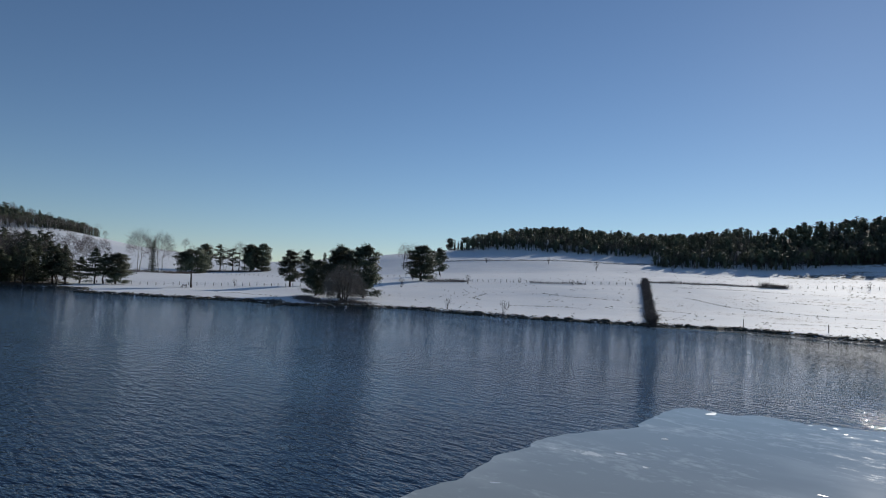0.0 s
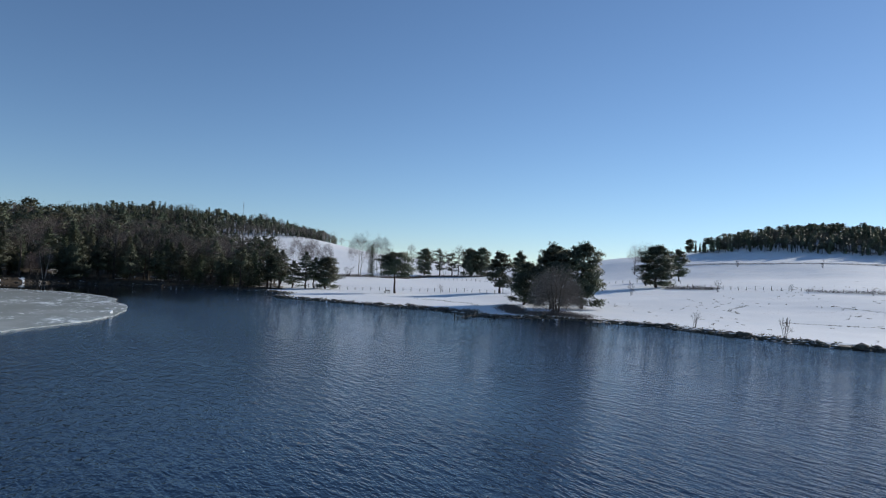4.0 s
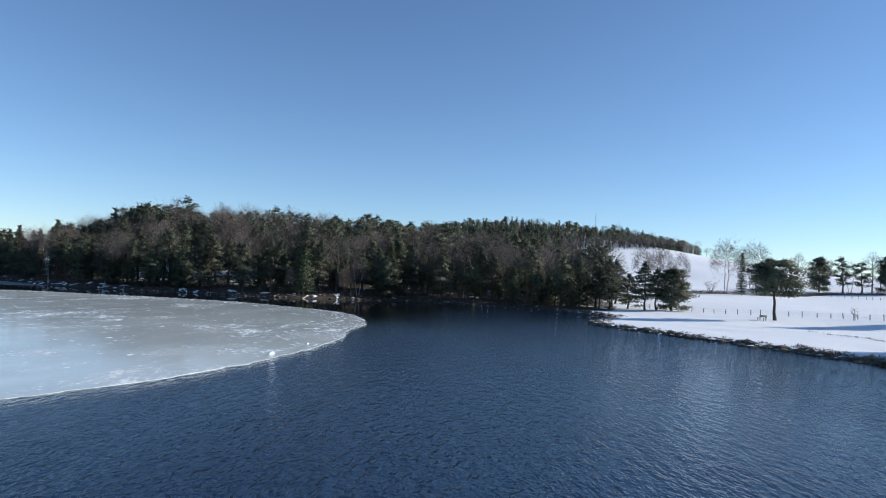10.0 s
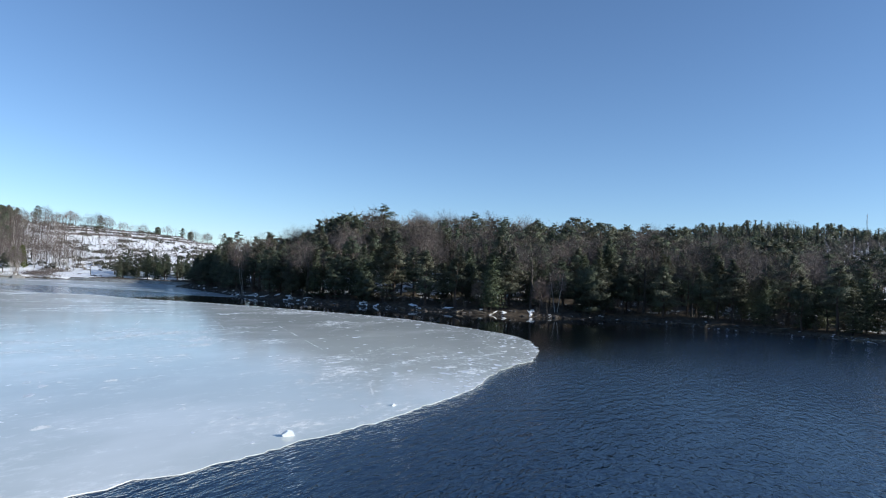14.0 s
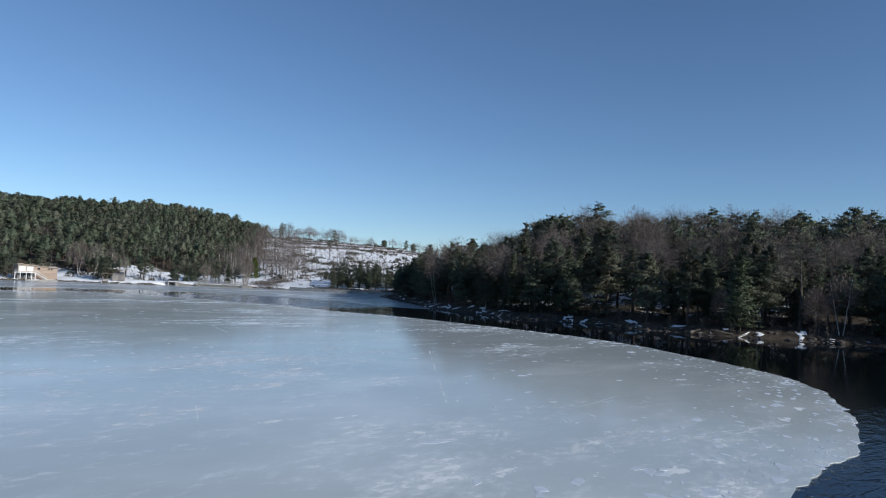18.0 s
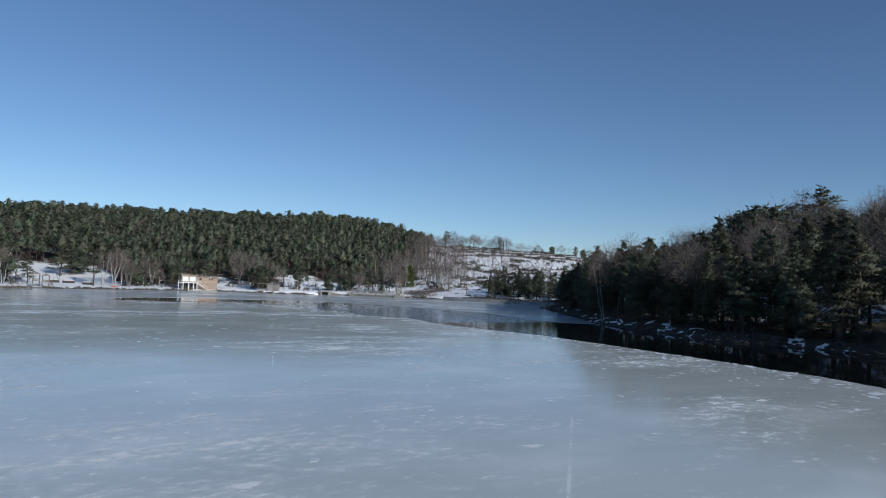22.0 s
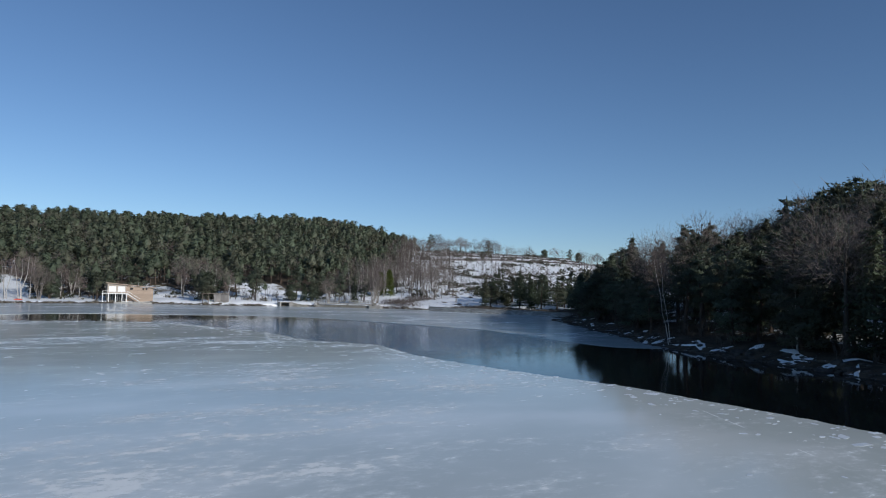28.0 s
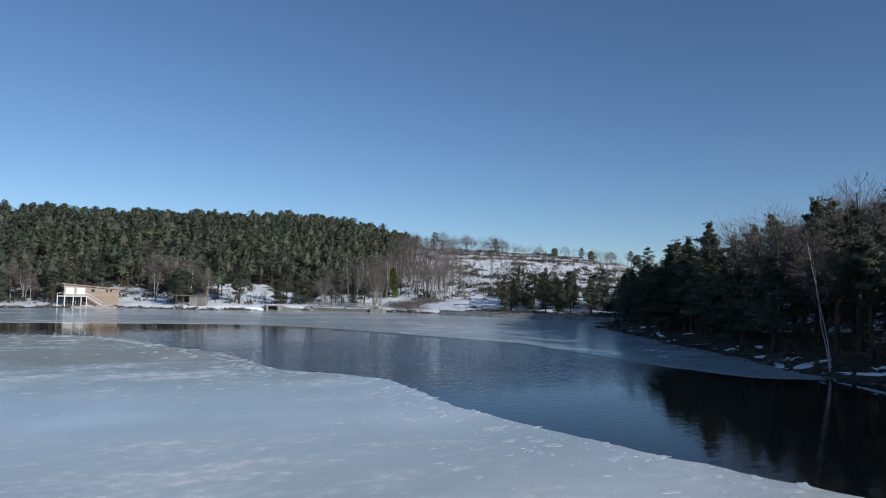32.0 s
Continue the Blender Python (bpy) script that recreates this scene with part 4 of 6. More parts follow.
# ---- the field shore, singly
plant("field_pine_0", -163.5, 94.8, 1.04, 60, 1.15, label="lone broad pine with a bare trunk beside a bench")
plant("field_pine_1", -149.0, 117.0, 0.98, 10, 0.95, "pines at the edge of the field")
plant("field_pine_2", -117.0, 100.0, 0.86, 200, 1.0, "pines at the edge of the field", lean=(4, -5))
plant("field_pine_1", -152.0, 125.5, 1.0, 120, 0.75, "pines at the edge of the field")
plant("spruce_0", -148.5, 129.0, 0.92, 80, 0.6, "pines at the edge of the field")
plant("field_pine_1", -108.5, 99.8, 1.13, 300, 1.12, "pines at the edge of the field")
plant("field_pine_2", -106.8, 106.0, 1.26, 40, 1.15, "pines at the edge of the field")
plant("field_pine_0", -112.5, 103.5, 1.15, 140, 0.95, "pines at the edge of the field")
plant("willow", -95.8, 90.2, 0.80, 0, 1.12)
plant("willow", -99.5, 92.5, 0.6, 70, 0.8)
plant("field_pine_2", -142.2, 165.9, 1.20, 70, 1.55, label="broad dense dark pine standing alone in the snowy field")
plant("oak_1", -150.5, 171, 0.98, 20, 0.8)
plant("field_pine_1", -169.9, 208.7, 1.05, 20, 0.95)
plant("oak_1", -217.0, 237.0, 1.0, 80, 0.8)
plant("cone_pine_0", -191.8, 81.0, 0.76, 0, 0.9, "trees by the fence")
plant("field_pine_2", -190.6, 86.4, 0.92, 30, 1.12, "trees by the fence", lean=(3, 4))
plant("cone_pine_3", -196.0, 78.5, 0.66, 60, 0.9, "trees by the fence")
plant("cone_pine_1", -192.6, 83.8, 0.70, 160, 0.85, "trees by the fence")
for n, (x, y, s) in enumerate(((-269.7, 116.2, 1.0), (-266.8, 109.2, 1.08), (-255, 103, 1.0), (-262, 101, 1.1), (-274.9, 133.3, 1.35), (-266, 138.7, 1.28))):
    plant("tall_birch", x, y, s, None, s * (1.35 if n > 3 else 1.0), "birches along the field hedge")
plant("spruce_1", -262.9, 133.3, 1.0, 0, 0.75, "birches along the field hedge")
plant("shrub", -271.1, 126.6, 1.75, 0, 3.2, label="rounded leafless thorn bush by the field hedge")
for n, (key, x, y, s, w) in enumerate((("field_pine_2", -310, 184.5, 1.4, 1.2), ("pine_2", -306, 191.3, 1.1, 1.2), ("pine_2", -303, 196.7, 0.95, 1.15), ("oak_0", -302, 200.0, 1.08, 0.85),
                                       ("field_pine_2", -298, 204.4, 1.45, 1.35), ("field_pine_2", -294, 209.0, 1.5, 1.4), ("birch_2", -314, 180.0, 1.0, 1.0), ("oak_1", -306, 206, 1.1, 0.8),
                                       ("oak_2", -315, 189, 1.0, 0.7), ("field_pine_1", -300, 207, 1.3, 1.2), ("birch_1", -304, 193, 1.15, 1.2))):
    plant(key, x, y, s, None, w, "row of trees along the upper field")
for x, y, s in ((-60.5, 96.3, 1.0), (-74.0, 97.0, 0.9), (-116.9, 159, 1.2), (-102.1, 165.1, 0.75), (-126.9, 140.1, 1.3), (-163.7, 108.4, 0.9), (-86, 168, 0.7), (-20, 215, 1.0)):
    plant("shrub", x, y, s, None, s, "shrubs in the snowy field")

# ---- the headland: its front rows singly, the rest behind them joined
rng = np.random.default_rng(11)


def headland(x, y, d):
    path = (d > 17) & (d < 24) & (ripple(x, y, 60, 9) > -0.35)
    return (wooded(x, y) > 0.5) & (d > 3.0) & ~path


spots, d = scatter(rng, -345, -186, -130, 86, 4.1, headland)
front = np.argsort(d)[:310]
for n in front:
    x, y = spots[n, :2]
    r, s, w = rng.uniform(), 1.0, None
    edge = d[n] < 7
    if edge and r < 0.14:
        key, s = "birch_%d" % rng.integers(3), rng.uniform(0.5, 0.85)
    elif edge and r < 0.21:
        key, s = "red_shrub", rng.uniform(0.5, 0.9)
    elif r < 0.27:
        key, s, w = "spruce_%d" % rng.integers(2), rng.uniform(0.55, 0.85), 0.85
    elif r < (0.68 if d[n] < 13 else 0.62):
        key, s = "cone_pine_%d" % rng.integers(4), rng.uniform(0.58, 0.92) * (0.9 if edge else 1)
        w = s * rng.uniform(0.85, 1.15)
    elif r < (0.90 if d[n] < 13 else 0.74 + 0.08 * (y > 20)):
        key, s = "pine_%d" % rng.integers(4), rng.uniform(0.58, 0.84) * (0.92 if edge else 1)
    else:
        key, s = "oak_%d" % rng.integers(3), rng.uniform(0.72, 0.98)
    s *= 1.0 + 0.08 * float(ease(0, 10, y) * ease(66, 50, y)) + 0.05 * float(ease(-105, -75, y) * ease(-5, -35, y)) + 0.10 * float(ease(-125, -100, y) * ease(-40, -60, y))
    plant(key, x, y, s, None, w, "trees of the wooded headland")
rest = np.setdiff1d(np.arange(len(spots)), front)
rest = rest[spots[rest, 0] > -318]
wood_of("headland_wood", ["mid_pine_0", "far_bare_1", "far_bare_0", "mid_pine_2", "far_bare_1", "mid_pine_3", "far_spruce_1"], spots[rest],
        "mixed wood of dark pines and leafless broadleaf trees", rng, 0.66, 0.93, (1.0, 1.3), 1.0 + 0.36 * ease(-118, -95, spots[rest, 1]) * ease(-35, -60, spots[rest, 1]) + 0.16 * ease(0, 15, spots[rest, 1]) * ease(80, 60, spots[rest, 1]))
for n in range(95):
    q = rest[int(rng.integers(len(rest)))]
    plant("oak_%d" % (n % 3), spots[q, 0] + 2, spots[q, 1] + 2, rng.uniform(0.85, 1.06) * (1.0 + 0.12 * float(ease(-118, -95, spots[q, 1]) * ease(-40, -60, spots[q, 1]))), None, None, "trees of the wooded headland")
ring = LAKE[(LAKE[:, 0] < -195) & (LAKE[:, 1] < -12) & (LAKE[:, 1] > -112)]
for n, (x, y) in enumerate(ring[::3]):
    x, y = x - rng.uniform(3.5, 8.5), y - rng.uniform(-1.5, 2.5)
    if not -62 < y < -51 and n % 4:
        w = rng.uniform(0.55, 0.8)
        plant(("field_pine_2", "cone_pine_3", "field_pine_2", "cone_pine_0")[n % 4], x, y, w * rng.uniform(0.9, 1.15), None, w * 1.1, "trees of the wooded headland")
plant("twin_birch", -208.0, -56.7, 0.98, 0, 0.9, lean=(6, 6))
plant("spruce_0", -199.6, 6.2, 0.98, 0, 1.05, label="full conical spruce at the headland's shore")
plant("red_shrub", -202.5, 15.3, 1.0, 0, 1.0)
plant("birch_0", -204.5, -41.2, 0.62, 0, 0.6)
plant("field_pine_2", -206, 24.5, 0.95, 0, 1.0)
spots, d = scatter(rng, -275, -190, -125, 62, 1.9, lambda x, y, d: (wooded(x, y) > 0.4) & (d > 0.8) & (d < 26) & (rng.uniform(0, 1, len(x)) < np.where(d < 13, 0.5, 0.25)))
wood_of("undergrowth", ["far_shrub"], spots, "tangle of leafless brushwood along the headland's bank", rng, 0.35, 1.15)

# ---- far woods
def wood_edge(y):
    """Where the pine wood ends and the open slope begins."""
    return -266 + 0.8 * (y + 215)


def hill_pines(x, y, d):
    clear = (ripple(x, y, 70, 12) > 0.6) | (glade(x, y) > 0.4)
    return (d > 10 + 5 * ripple(x, y, 30, 13)) & (x > wood_edge(y) + 5 * ripple(x, y, 25, 3)) & ~clear & (y > -452)


spots, d = scatter(rng, -460, -20, -452, -200, 4.6, hill_pines)
wood_of("hillside_wood", ["far_pine_0", "far_pine_1", "far_pine_2", "far_pine_3", "far_pine_1", "far_pine_2", "far_pine_0", "far_pine_3", "far_bare_0"], spots,
        "dense green pine wood on the hill behind the lake house", rng, 0.5, 1.0, (0.95, 1.5), (0.74 + 0.26 * ease(15, 120, d)) * (0.68 + 0.32 * ease(0, 45, spots[:, 0] - wood_edge(spots[:, 1]))))
spots, d = scatter(rng, -400, -225, -350, -188, 4.6, lambda x, y, d: (d > 8) & (x < wood_edge(y) + 10) & (x > wood_edge(y) - 34 - 8 * ripple(x, y, 30, 18)) & (ripple(x, y, 40, 16) > -0.45))
wood_of("edge_birches", ["far_birch", "far_bare_0", "far_birch", "far_bare_1"], spots, "haze of leafless birches where the pine wood ends", rng, 0.55, 0.95)

spots, d = scatter(rng, -245, -40, -260, -190, 2.6, lambda x, y, d: (d > 8) & (d < 26) & (rng.uniform(0, 1, len(x)) < 0.55) & (glade(x, y) < 0.72 + 0.6 * ripple(x, y, 12, 61)) & ~((x > -196) & (x < -178) & (d < 12)))
wood_of("shore_brushwood", ["far_shrub", "juniper", "far_shrub"], spots, "tangle of brushwood and juniper behind the far shore", rng, 0.4, 1.3)
spots, d = scatter(rng, -262, -40, -260, -190, 5.0, lambda x, y, d: (d > 6) & (d < 22) & (rng.uniform(0, 1, len(x)) < 0.5) & (glade(x, y) < 0.5) & ~((x > -200) & (x < -174)) & ~((x > -228) & (x < -212)))
for n, (x, y, z) in enumerate(spots):
    plant(("birch_2", "birch_1", "birch_0", "oak_1")[n % 4], x, y, rng.uniform(0.55, 1.0), None, None, "birches along the far shore")
for n in range(9):
    plant(("pine_2", "pine_0", "field_pine_2")[n % 3], -140 - 12.5 * n + rng.uniform(-4, 4), -212 + 14 * (n > 4) + rng.uniform(-3, 3), rng.uniform(0.6, 0.8), None, None, "pines along the far shore")
for x, y, key, tall in ((-160.5, -209.5, "birch_2", 0.95), (-162.5, -212, "birch_1", 1.0), (-157.5, -211, "birch_2", 0.85), (-164.5, -209.5, "alder", 0.9)):
    plant(key, x, y, tall, None, tall * 1.15, "clump of birches on the far shore")
plant("oak_1", -134.5, -212.0, 0.62, 0, 0.7)
plant("pine_2", -148.2, -233.0, 0.75, 0, 1.15)
plant("field_pine_2", -153.5, -238.0, 0.85, 50, 1.1)
plant("alder", -243.8, -177.5, 1.1, 40, 1.05)
plant("alder", -247.5, -181, 0.95, 90, 0.9)
plant("alder", -236, -190, 0.75, 10, 0.9)
for n, (x, y) in enumerate(((-229.5, -192.5), (-233, -194), (-239, -188.5), (-242, -185), (-226.5, -195), (-246, -186))):
    plant(("spruce_0", "field_pine_2", "pine_2")[n % 3], x, y, 0.5 + 0.07 * (n % 4), None, 0.6, "conifers behind the footbridge")
spots, d = scatter(rng, -560, -262, -400, -165, 6.0, lambda x, y, d: (d > 10) & (x < wood_edge(y) + 8) & ((ripple(x, y, 45, 15) > 0.02 + 0.0016 * (-x - 300))))
wood_of("slope_scrub", ["far_bare_0", "far_birch", "far_bare_1", "far_bare_0", "far_birch", "juniper"], spots, "scattered leafless trees on the snowy slope", rng, 0.4, 0.85)
spots, d = scatter(rng, -560, -262, -400, -165, 3.4, lambda x, y, d: (d > 3) & (x < wood_edge(y) + 8) & (x > -470) & (ripple(x, y, 26, 25) + 0.5 * ripple(x, y, 7, 26) > 0.24))
wood_of("slope_bushes", ["juniper", "juniper", "far_shrub"], spots, "low dark juniper and leafless bushes on the snowy slope", rng, 0.6, 1.9, (0.9, 1.7))
for x, y, key, s in ((-419, -387, "pine_2", 0.8), (-436, -388, "hill_oak", 0.6), (-440, -380, "hill_oak", 0.75), (-464, -386, "hill_oak", 0.65), (-483, -372, "hill_oak", 0.6), (-495, -350, "field_pine_2", 0.6), (-508, -312, "hill_oak", 0.6), (-514, -296, "field_pine_2", 0.7), (-500, -322, "field_pine_2", 0.55), (-428, -390, "hill_oak", 0.85), (-445, -385, "hill_oak", 0.75), (-452, -388, "hill_oak", 0.7), (-459, -374, "hill_oak", 0.8), (-468, -380, "pine_2", 0.75),
                     (-476, -382, "hill_oak", 0.85), (-490, -360, "hill_oak", 0.55), (-500, -345, "hill_oak", 0.65), (-505, -335, "pine_2", 0.6), (-515, -318, "hill_oak", 0.6), (-520, -305, "pine_0", 0.65), (-510, -285, "pine_2", 0.9)):
    plant(key, x, y, 1.22 * s, None, 1.3 * s, "trees along the hilltop")
spots, d = scatter(rng, -320, -258, -195, -118, 4.6, lambda x, y, d: (d > 6) & (d < 34) & (y > -160 + 1.147 * (x + 270.7)))
for n, (x, y, z) in enumerate(spots):
    plant(("pine_2", "spruce_1", "pine_0", "spruce_0")[n % 4], x, y, rng.uniform(0.36, 0.80), None, rng.uniform(0.5, 0.8), "conifers behind the dam")
spots, d = scatter(rng, -640, -400, -10, 215, 3.3, lambda x, y, d: (y > 20) & (y < 190 - 0.12 * (x + 400)) & (x < -446 - 0.30 * (y - 100)) & (x > -520))
wood_of("mast_hill_wood", ["far_spruce_0", "far_spruce_1", "far_spruce_0", "far_pine_0", "far_bare_1"], spots, "spruce plantation along the western hilltop", rng, 0.38, 0.66, (1.0, 1.4))

spots, d = scatter(rng, -540, -400, 10, 215, 4.0, lambda x, y, d: (y > 25) & (y < 200) & (x < -438 - 0.30 * (y - 100)) & (x > -452 - 0.30 * (y - 100)))
wood_of("mast_hill_edge", ["far_bare_0", "far_birch", "far_bare_1"], spots, "grey-brown leafless trees along the plantation's edge", rng, 0.4, 0.72, (1.0, 1.3))
for n in range(34):
    f = n / 33
    plant(("oak_1", "pine_2", "oak_2", "spruce_1")[n % 4], -556 + 50 * f + 9 * (n % 3), 160 + 52 * f, 0.95 - 0.45 * f, None, None, "trees along the western crest")


def north_wood(x, y, d):
    knoll = (y > 312 + 0.10 * (x + 200)) & (x < -95) & (y < 390) & (x > -244)
    slope = (x >= -112) & (y > 286 + 0.30 * np.maximum(x + 70, 0) + 10 * ripple(x, y, 60, 17)) & (y < 345 + 0.45 * (x + 100)) & (x < 130)
    return knoll | slope


spots, d = scatter(rng, -330, 130, 270, 430, 3.0, north_wood)
wood_of("northern_wood", ["far_spruce_0", "far_pine_1", "far_pine_0", "far_spruce_0", "far_spruce_1", "far_bare_0"], spots, "dark wood above the snowy fields", rng, 0.36, 0.66, (1.0, 1.4))
for x, y, key, s in ((-264, 330, "field_pine_2", 0.8), (-252, 333, "pine_2", 0.6), (-246, 336, "pine_0", 0.6), (-238, 336, "oak_1", 0.5), (-330, 290, "oak_1", 0.6), (-345, 275, "oak_2", 0.55),
                     (-430, 240, "oak_0", 0.7), (-415, 250, "oak_1", 0.6), (-455, 225, "oak_1", 0.6), (-120, 250, "shrub", 1.4), (-150, 262, "shrub", 1.3), (-95, 268, "shrub", 1.6), (-185, 262, "shrub", 1.2)):
    plant(key, x, y, s, None, None, "scattered trees on the upper fields")

# ---------------------------------------------------------------- the far shore's buildings
def framed(parent, name, x0, z0, x1, z1, y, frame_mat, pane_mat, bars=0):
    """A window in a wall that faces -y: frame proud of the wall, pane set back, bars."""
    bm = bmesh.new()
    for a in ((x0, z0, x1, z0 + 0.08), (x0, z1 - 0.08, x1, z1), (x0, z0 + 0.08, x0 + 0.08, z1 - 0.08), (x1 - 0.08, z0 + 0.08, x1, z1 - 0.08)):
        box(bm, a[0], y - 0.06, a[1], a[2], y + 0.02, a[3])
    for k in range(bars):
        x = x0 + (x1 - x0) * (k + 1) / (bars + 1)
        box(bm, x - 0.03, y - 0.05, z0 + 0.08, x + 0.03, y + 0.01, z1 - 0.08)
    window = part(name, bm, frame_mat, parent)
    part("pane", a_box(x0 + 0.08, y - 0.015, z0 + 0.08, x1 - 0.08, y + 0.015, z1 - 0.08), pane_mat, window)


def lake_house():
    """Two-storey boathouse, built along x, lake on the -y side, roof falling to +x."""
    house = thing("lake_house", "timber-clad lakeside house with a sloping roof and white deck", "house", at=(-179.6, -206.6, 0.35), turn=173)
    roof_at = lambda x: 5.15 - 0.085 * x
    bm = a_box(0, 0.0, -0.6, 12.2, 0.25, 2.35)
    part("lower_wall", bm, CONCRETE, house, "concrete lower storey")
    rows = 11
    for k in range(rows):
        z0, z1 = 2.35 + k * 0.245, 2.35 + (k + 1) * 0.245 - 0.025
        end = min(12.2, (5.02 - z1) / 0.085)
        if end > 4.9:
            part("wall_board", a_box(4.8, -0.03, z0, end, 0.2, z1), CLADDING, house, "wide honey-coloured board")
    bm = a_box(4.8, -0.025, -0.1, 12.2, 0.0, 2.33)
    part("boarding", bm, CLADDING, house)
    bm = bmesh.new()
    v = [bm.verts.new(p) for p in ((0, 0, 2.35), (4.8, 0, 2.35), (4.8, 0, roof_at(4.8) - 0.1), (0, 0, roof_at(0) - 0.1), (0, 0.2, 2.35), (4.8, 0.2, 2.35), (4.8, 0.2, roof_at(4.8) - 0.1), (0, 0.2, roof_at(0) - 0.1))]
    for f in ((0, 1, 2, 3), (7, 6, 5, 4), (0, 4, 5, 1), (3, 2, 6, 7), (0, 3, 7, 4), (1, 5, 6, 2)):
        bm.faces.new([v[i] for i in f])
    part("rendered_wall", bm, PALE_BOARD, house, "pale rendered upper wall")
    part("end_wall", a_box(-0.02, 0.2, -0.6, 0.2, 7, 4.9), PALE_BOARD, house)
    part("end_wall", a_box(12.0, 0.25, -0.6, 12.2, 7, 3.95), CLADDING, house, "shaded timber end wall")
    part("back_wall", a_box(0.2, 6.8, -0.6, 12.0, 7, 3.95), CLADDING, house)
    bm = bmesh.new()
    v = [bm.verts.new(p) for p in ((-0.5, -0.55, roof_at(-0.5) - 0.1), (12.9, -0.55, roof_at(12.9) - 0.1), (12.9, 7.4, roof_at(12.9) - 0.1), (-0.5, 7.4, roof_at(-0.5) - 0.1),
                                   (-0.5, -0.55, roof_at(-0.5) + 0.08), (12.9, -0.55, roof_at(12.9) + 0.08), (12.9, 7.4, roof_at(12.9) + 0.08), (-0.5, 7.4, roof_at(-0.5) + 0.08))]
    for f in ((3, 2, 1, 0), (4, 5, 6, 7), (0, 1, 5, 4), (1, 2, 6, 5), (2, 3, 7, 6), (3, 0, 4, 7)):
        bm.faces.new([v[i] for i in f])
    roof = part("roof", bm, ROOFING, house, "thin brown single-pitch roof")
    bm = bmesh.new()
    v = [bm.verts.new(p) for p in ((-0.5, -0.6, roof_at(-0.5) - 0.12), (12.9, -0.6, roof_at(12.9) - 0.12), (12.9, -0.6, roof_at(12.9) + 0.1), (-0.5, -0.6, roof_at(-0.5) + 0.1),
                                   (-0.5, -0.56, roof_at(-0.5) - 0.12), (12.9, -0.56, roof_at(12.9) - 0.12), (12.9, -0.56, roof_at(12.9) + 0.1), (-0.5, -0.56, roof_at(-0.5) + 0.1))]
    for f in ((0, 1, 2, 3), (7, 6, 5, 4), (0, 4, 5, 1), (3, 2, 6, 7), (0, 3, 7, 4), (1, 5, 6, 2)):
        bm.faces.new([v[i] for i in f])
    part("fascia", bm, CLADDING, roof)
    for x0 in (0.35, 2.75):
        part("shutter", a_box(x0, -0.06, 2.75, x0 + 1.85, -0.002, 4.25, bevel=0.01), WHITE_PAINT, house, "closed white shutter")
    for x0, x1 in ((5.9, 6.7), (9.2, 9.65), (10.1, 10.55)):
        framed(house, "window", x0, 3.35, x1, 3.95, -0.035, POST_WOOD, DARK_GLASS)
    for k in range(4):
        framed(house, "glazed_door", 0.25 + 1.2 * k, 0.1, 1.4 + 1.2 * k, 2.15, -0.01, IRON, DARK_GLASS, 1)
    deck = part("deck", a_box(-1.5, -2.6, 2.2, 5.0, -0.06, 2.38, bevel=0.02), WHITE_PAINT, house, "white timber deck over the lower storey")
    for x in (-1.35, 0.2, 2.0, 3.7, 4.85):
        part("deck_post", a_box(x - 0.09, -2.55, -0.7, x + 0.09, -2.37, 2.2), WHITE_PAINT, house)
    for x in (-1.4, 0.2, 1.8, 3.4, 4.9):
        part("rail_post", a_box(x - 0.04, -2.54, 2.38, x + 0.04, -2.46, 2.95), WHITE_PAINT, deck)
    part("handrail", a_box(-1.45, -2.55, 2.95, 4.95, -2.43, 3.03), WHITE_PAINT, deck)
    stair = part("staircase", lathe(bmesh.new(), [(5.0, -2.5, 2.3), (8.4, -2.5, 0.1)], [0.13, 0.13], 4), WHITE_PAINT, house, "white outside stair down to the landing")
    part("stringer", lathe(bmesh.new(), [(5.0, -1.4, 2.3), (8.4, -1.4, 0.1)], [0.13, 0.13], 4), WHITE_PAINT, stair)
    part("stair_rail", lathe(bmesh.new(), [(5.0, -2.55, 3.0), (8.4, -2.55, 0.9)], [0.05, 0.05], 4), WHITE_PAINT, stair)
    for k in range(11):
        x, z = 5.1 + 3.2 * k / 10, 2.15 - 2.05 * k / 10
        part("step", a_box(x, -2.45, z, x + 0.3, -1.45, z + 0.04), GREY_BOARD, stair)
    part("landing", a_box(1.5, -4.2, -0.35, 11.5, -2.7, 0.02, bevel=0.02), CONCRETE, house, "low concrete landing with snow at its edge")
    part("chimney_pipe", lathe(bmesh.new(), [(8.5, 4, 4.2), (8.5, 4, 5.4)], [0.09, 0.09], 8), IRON, house)
    house.scale = (0.92, 0.95, 0.97)
    return house


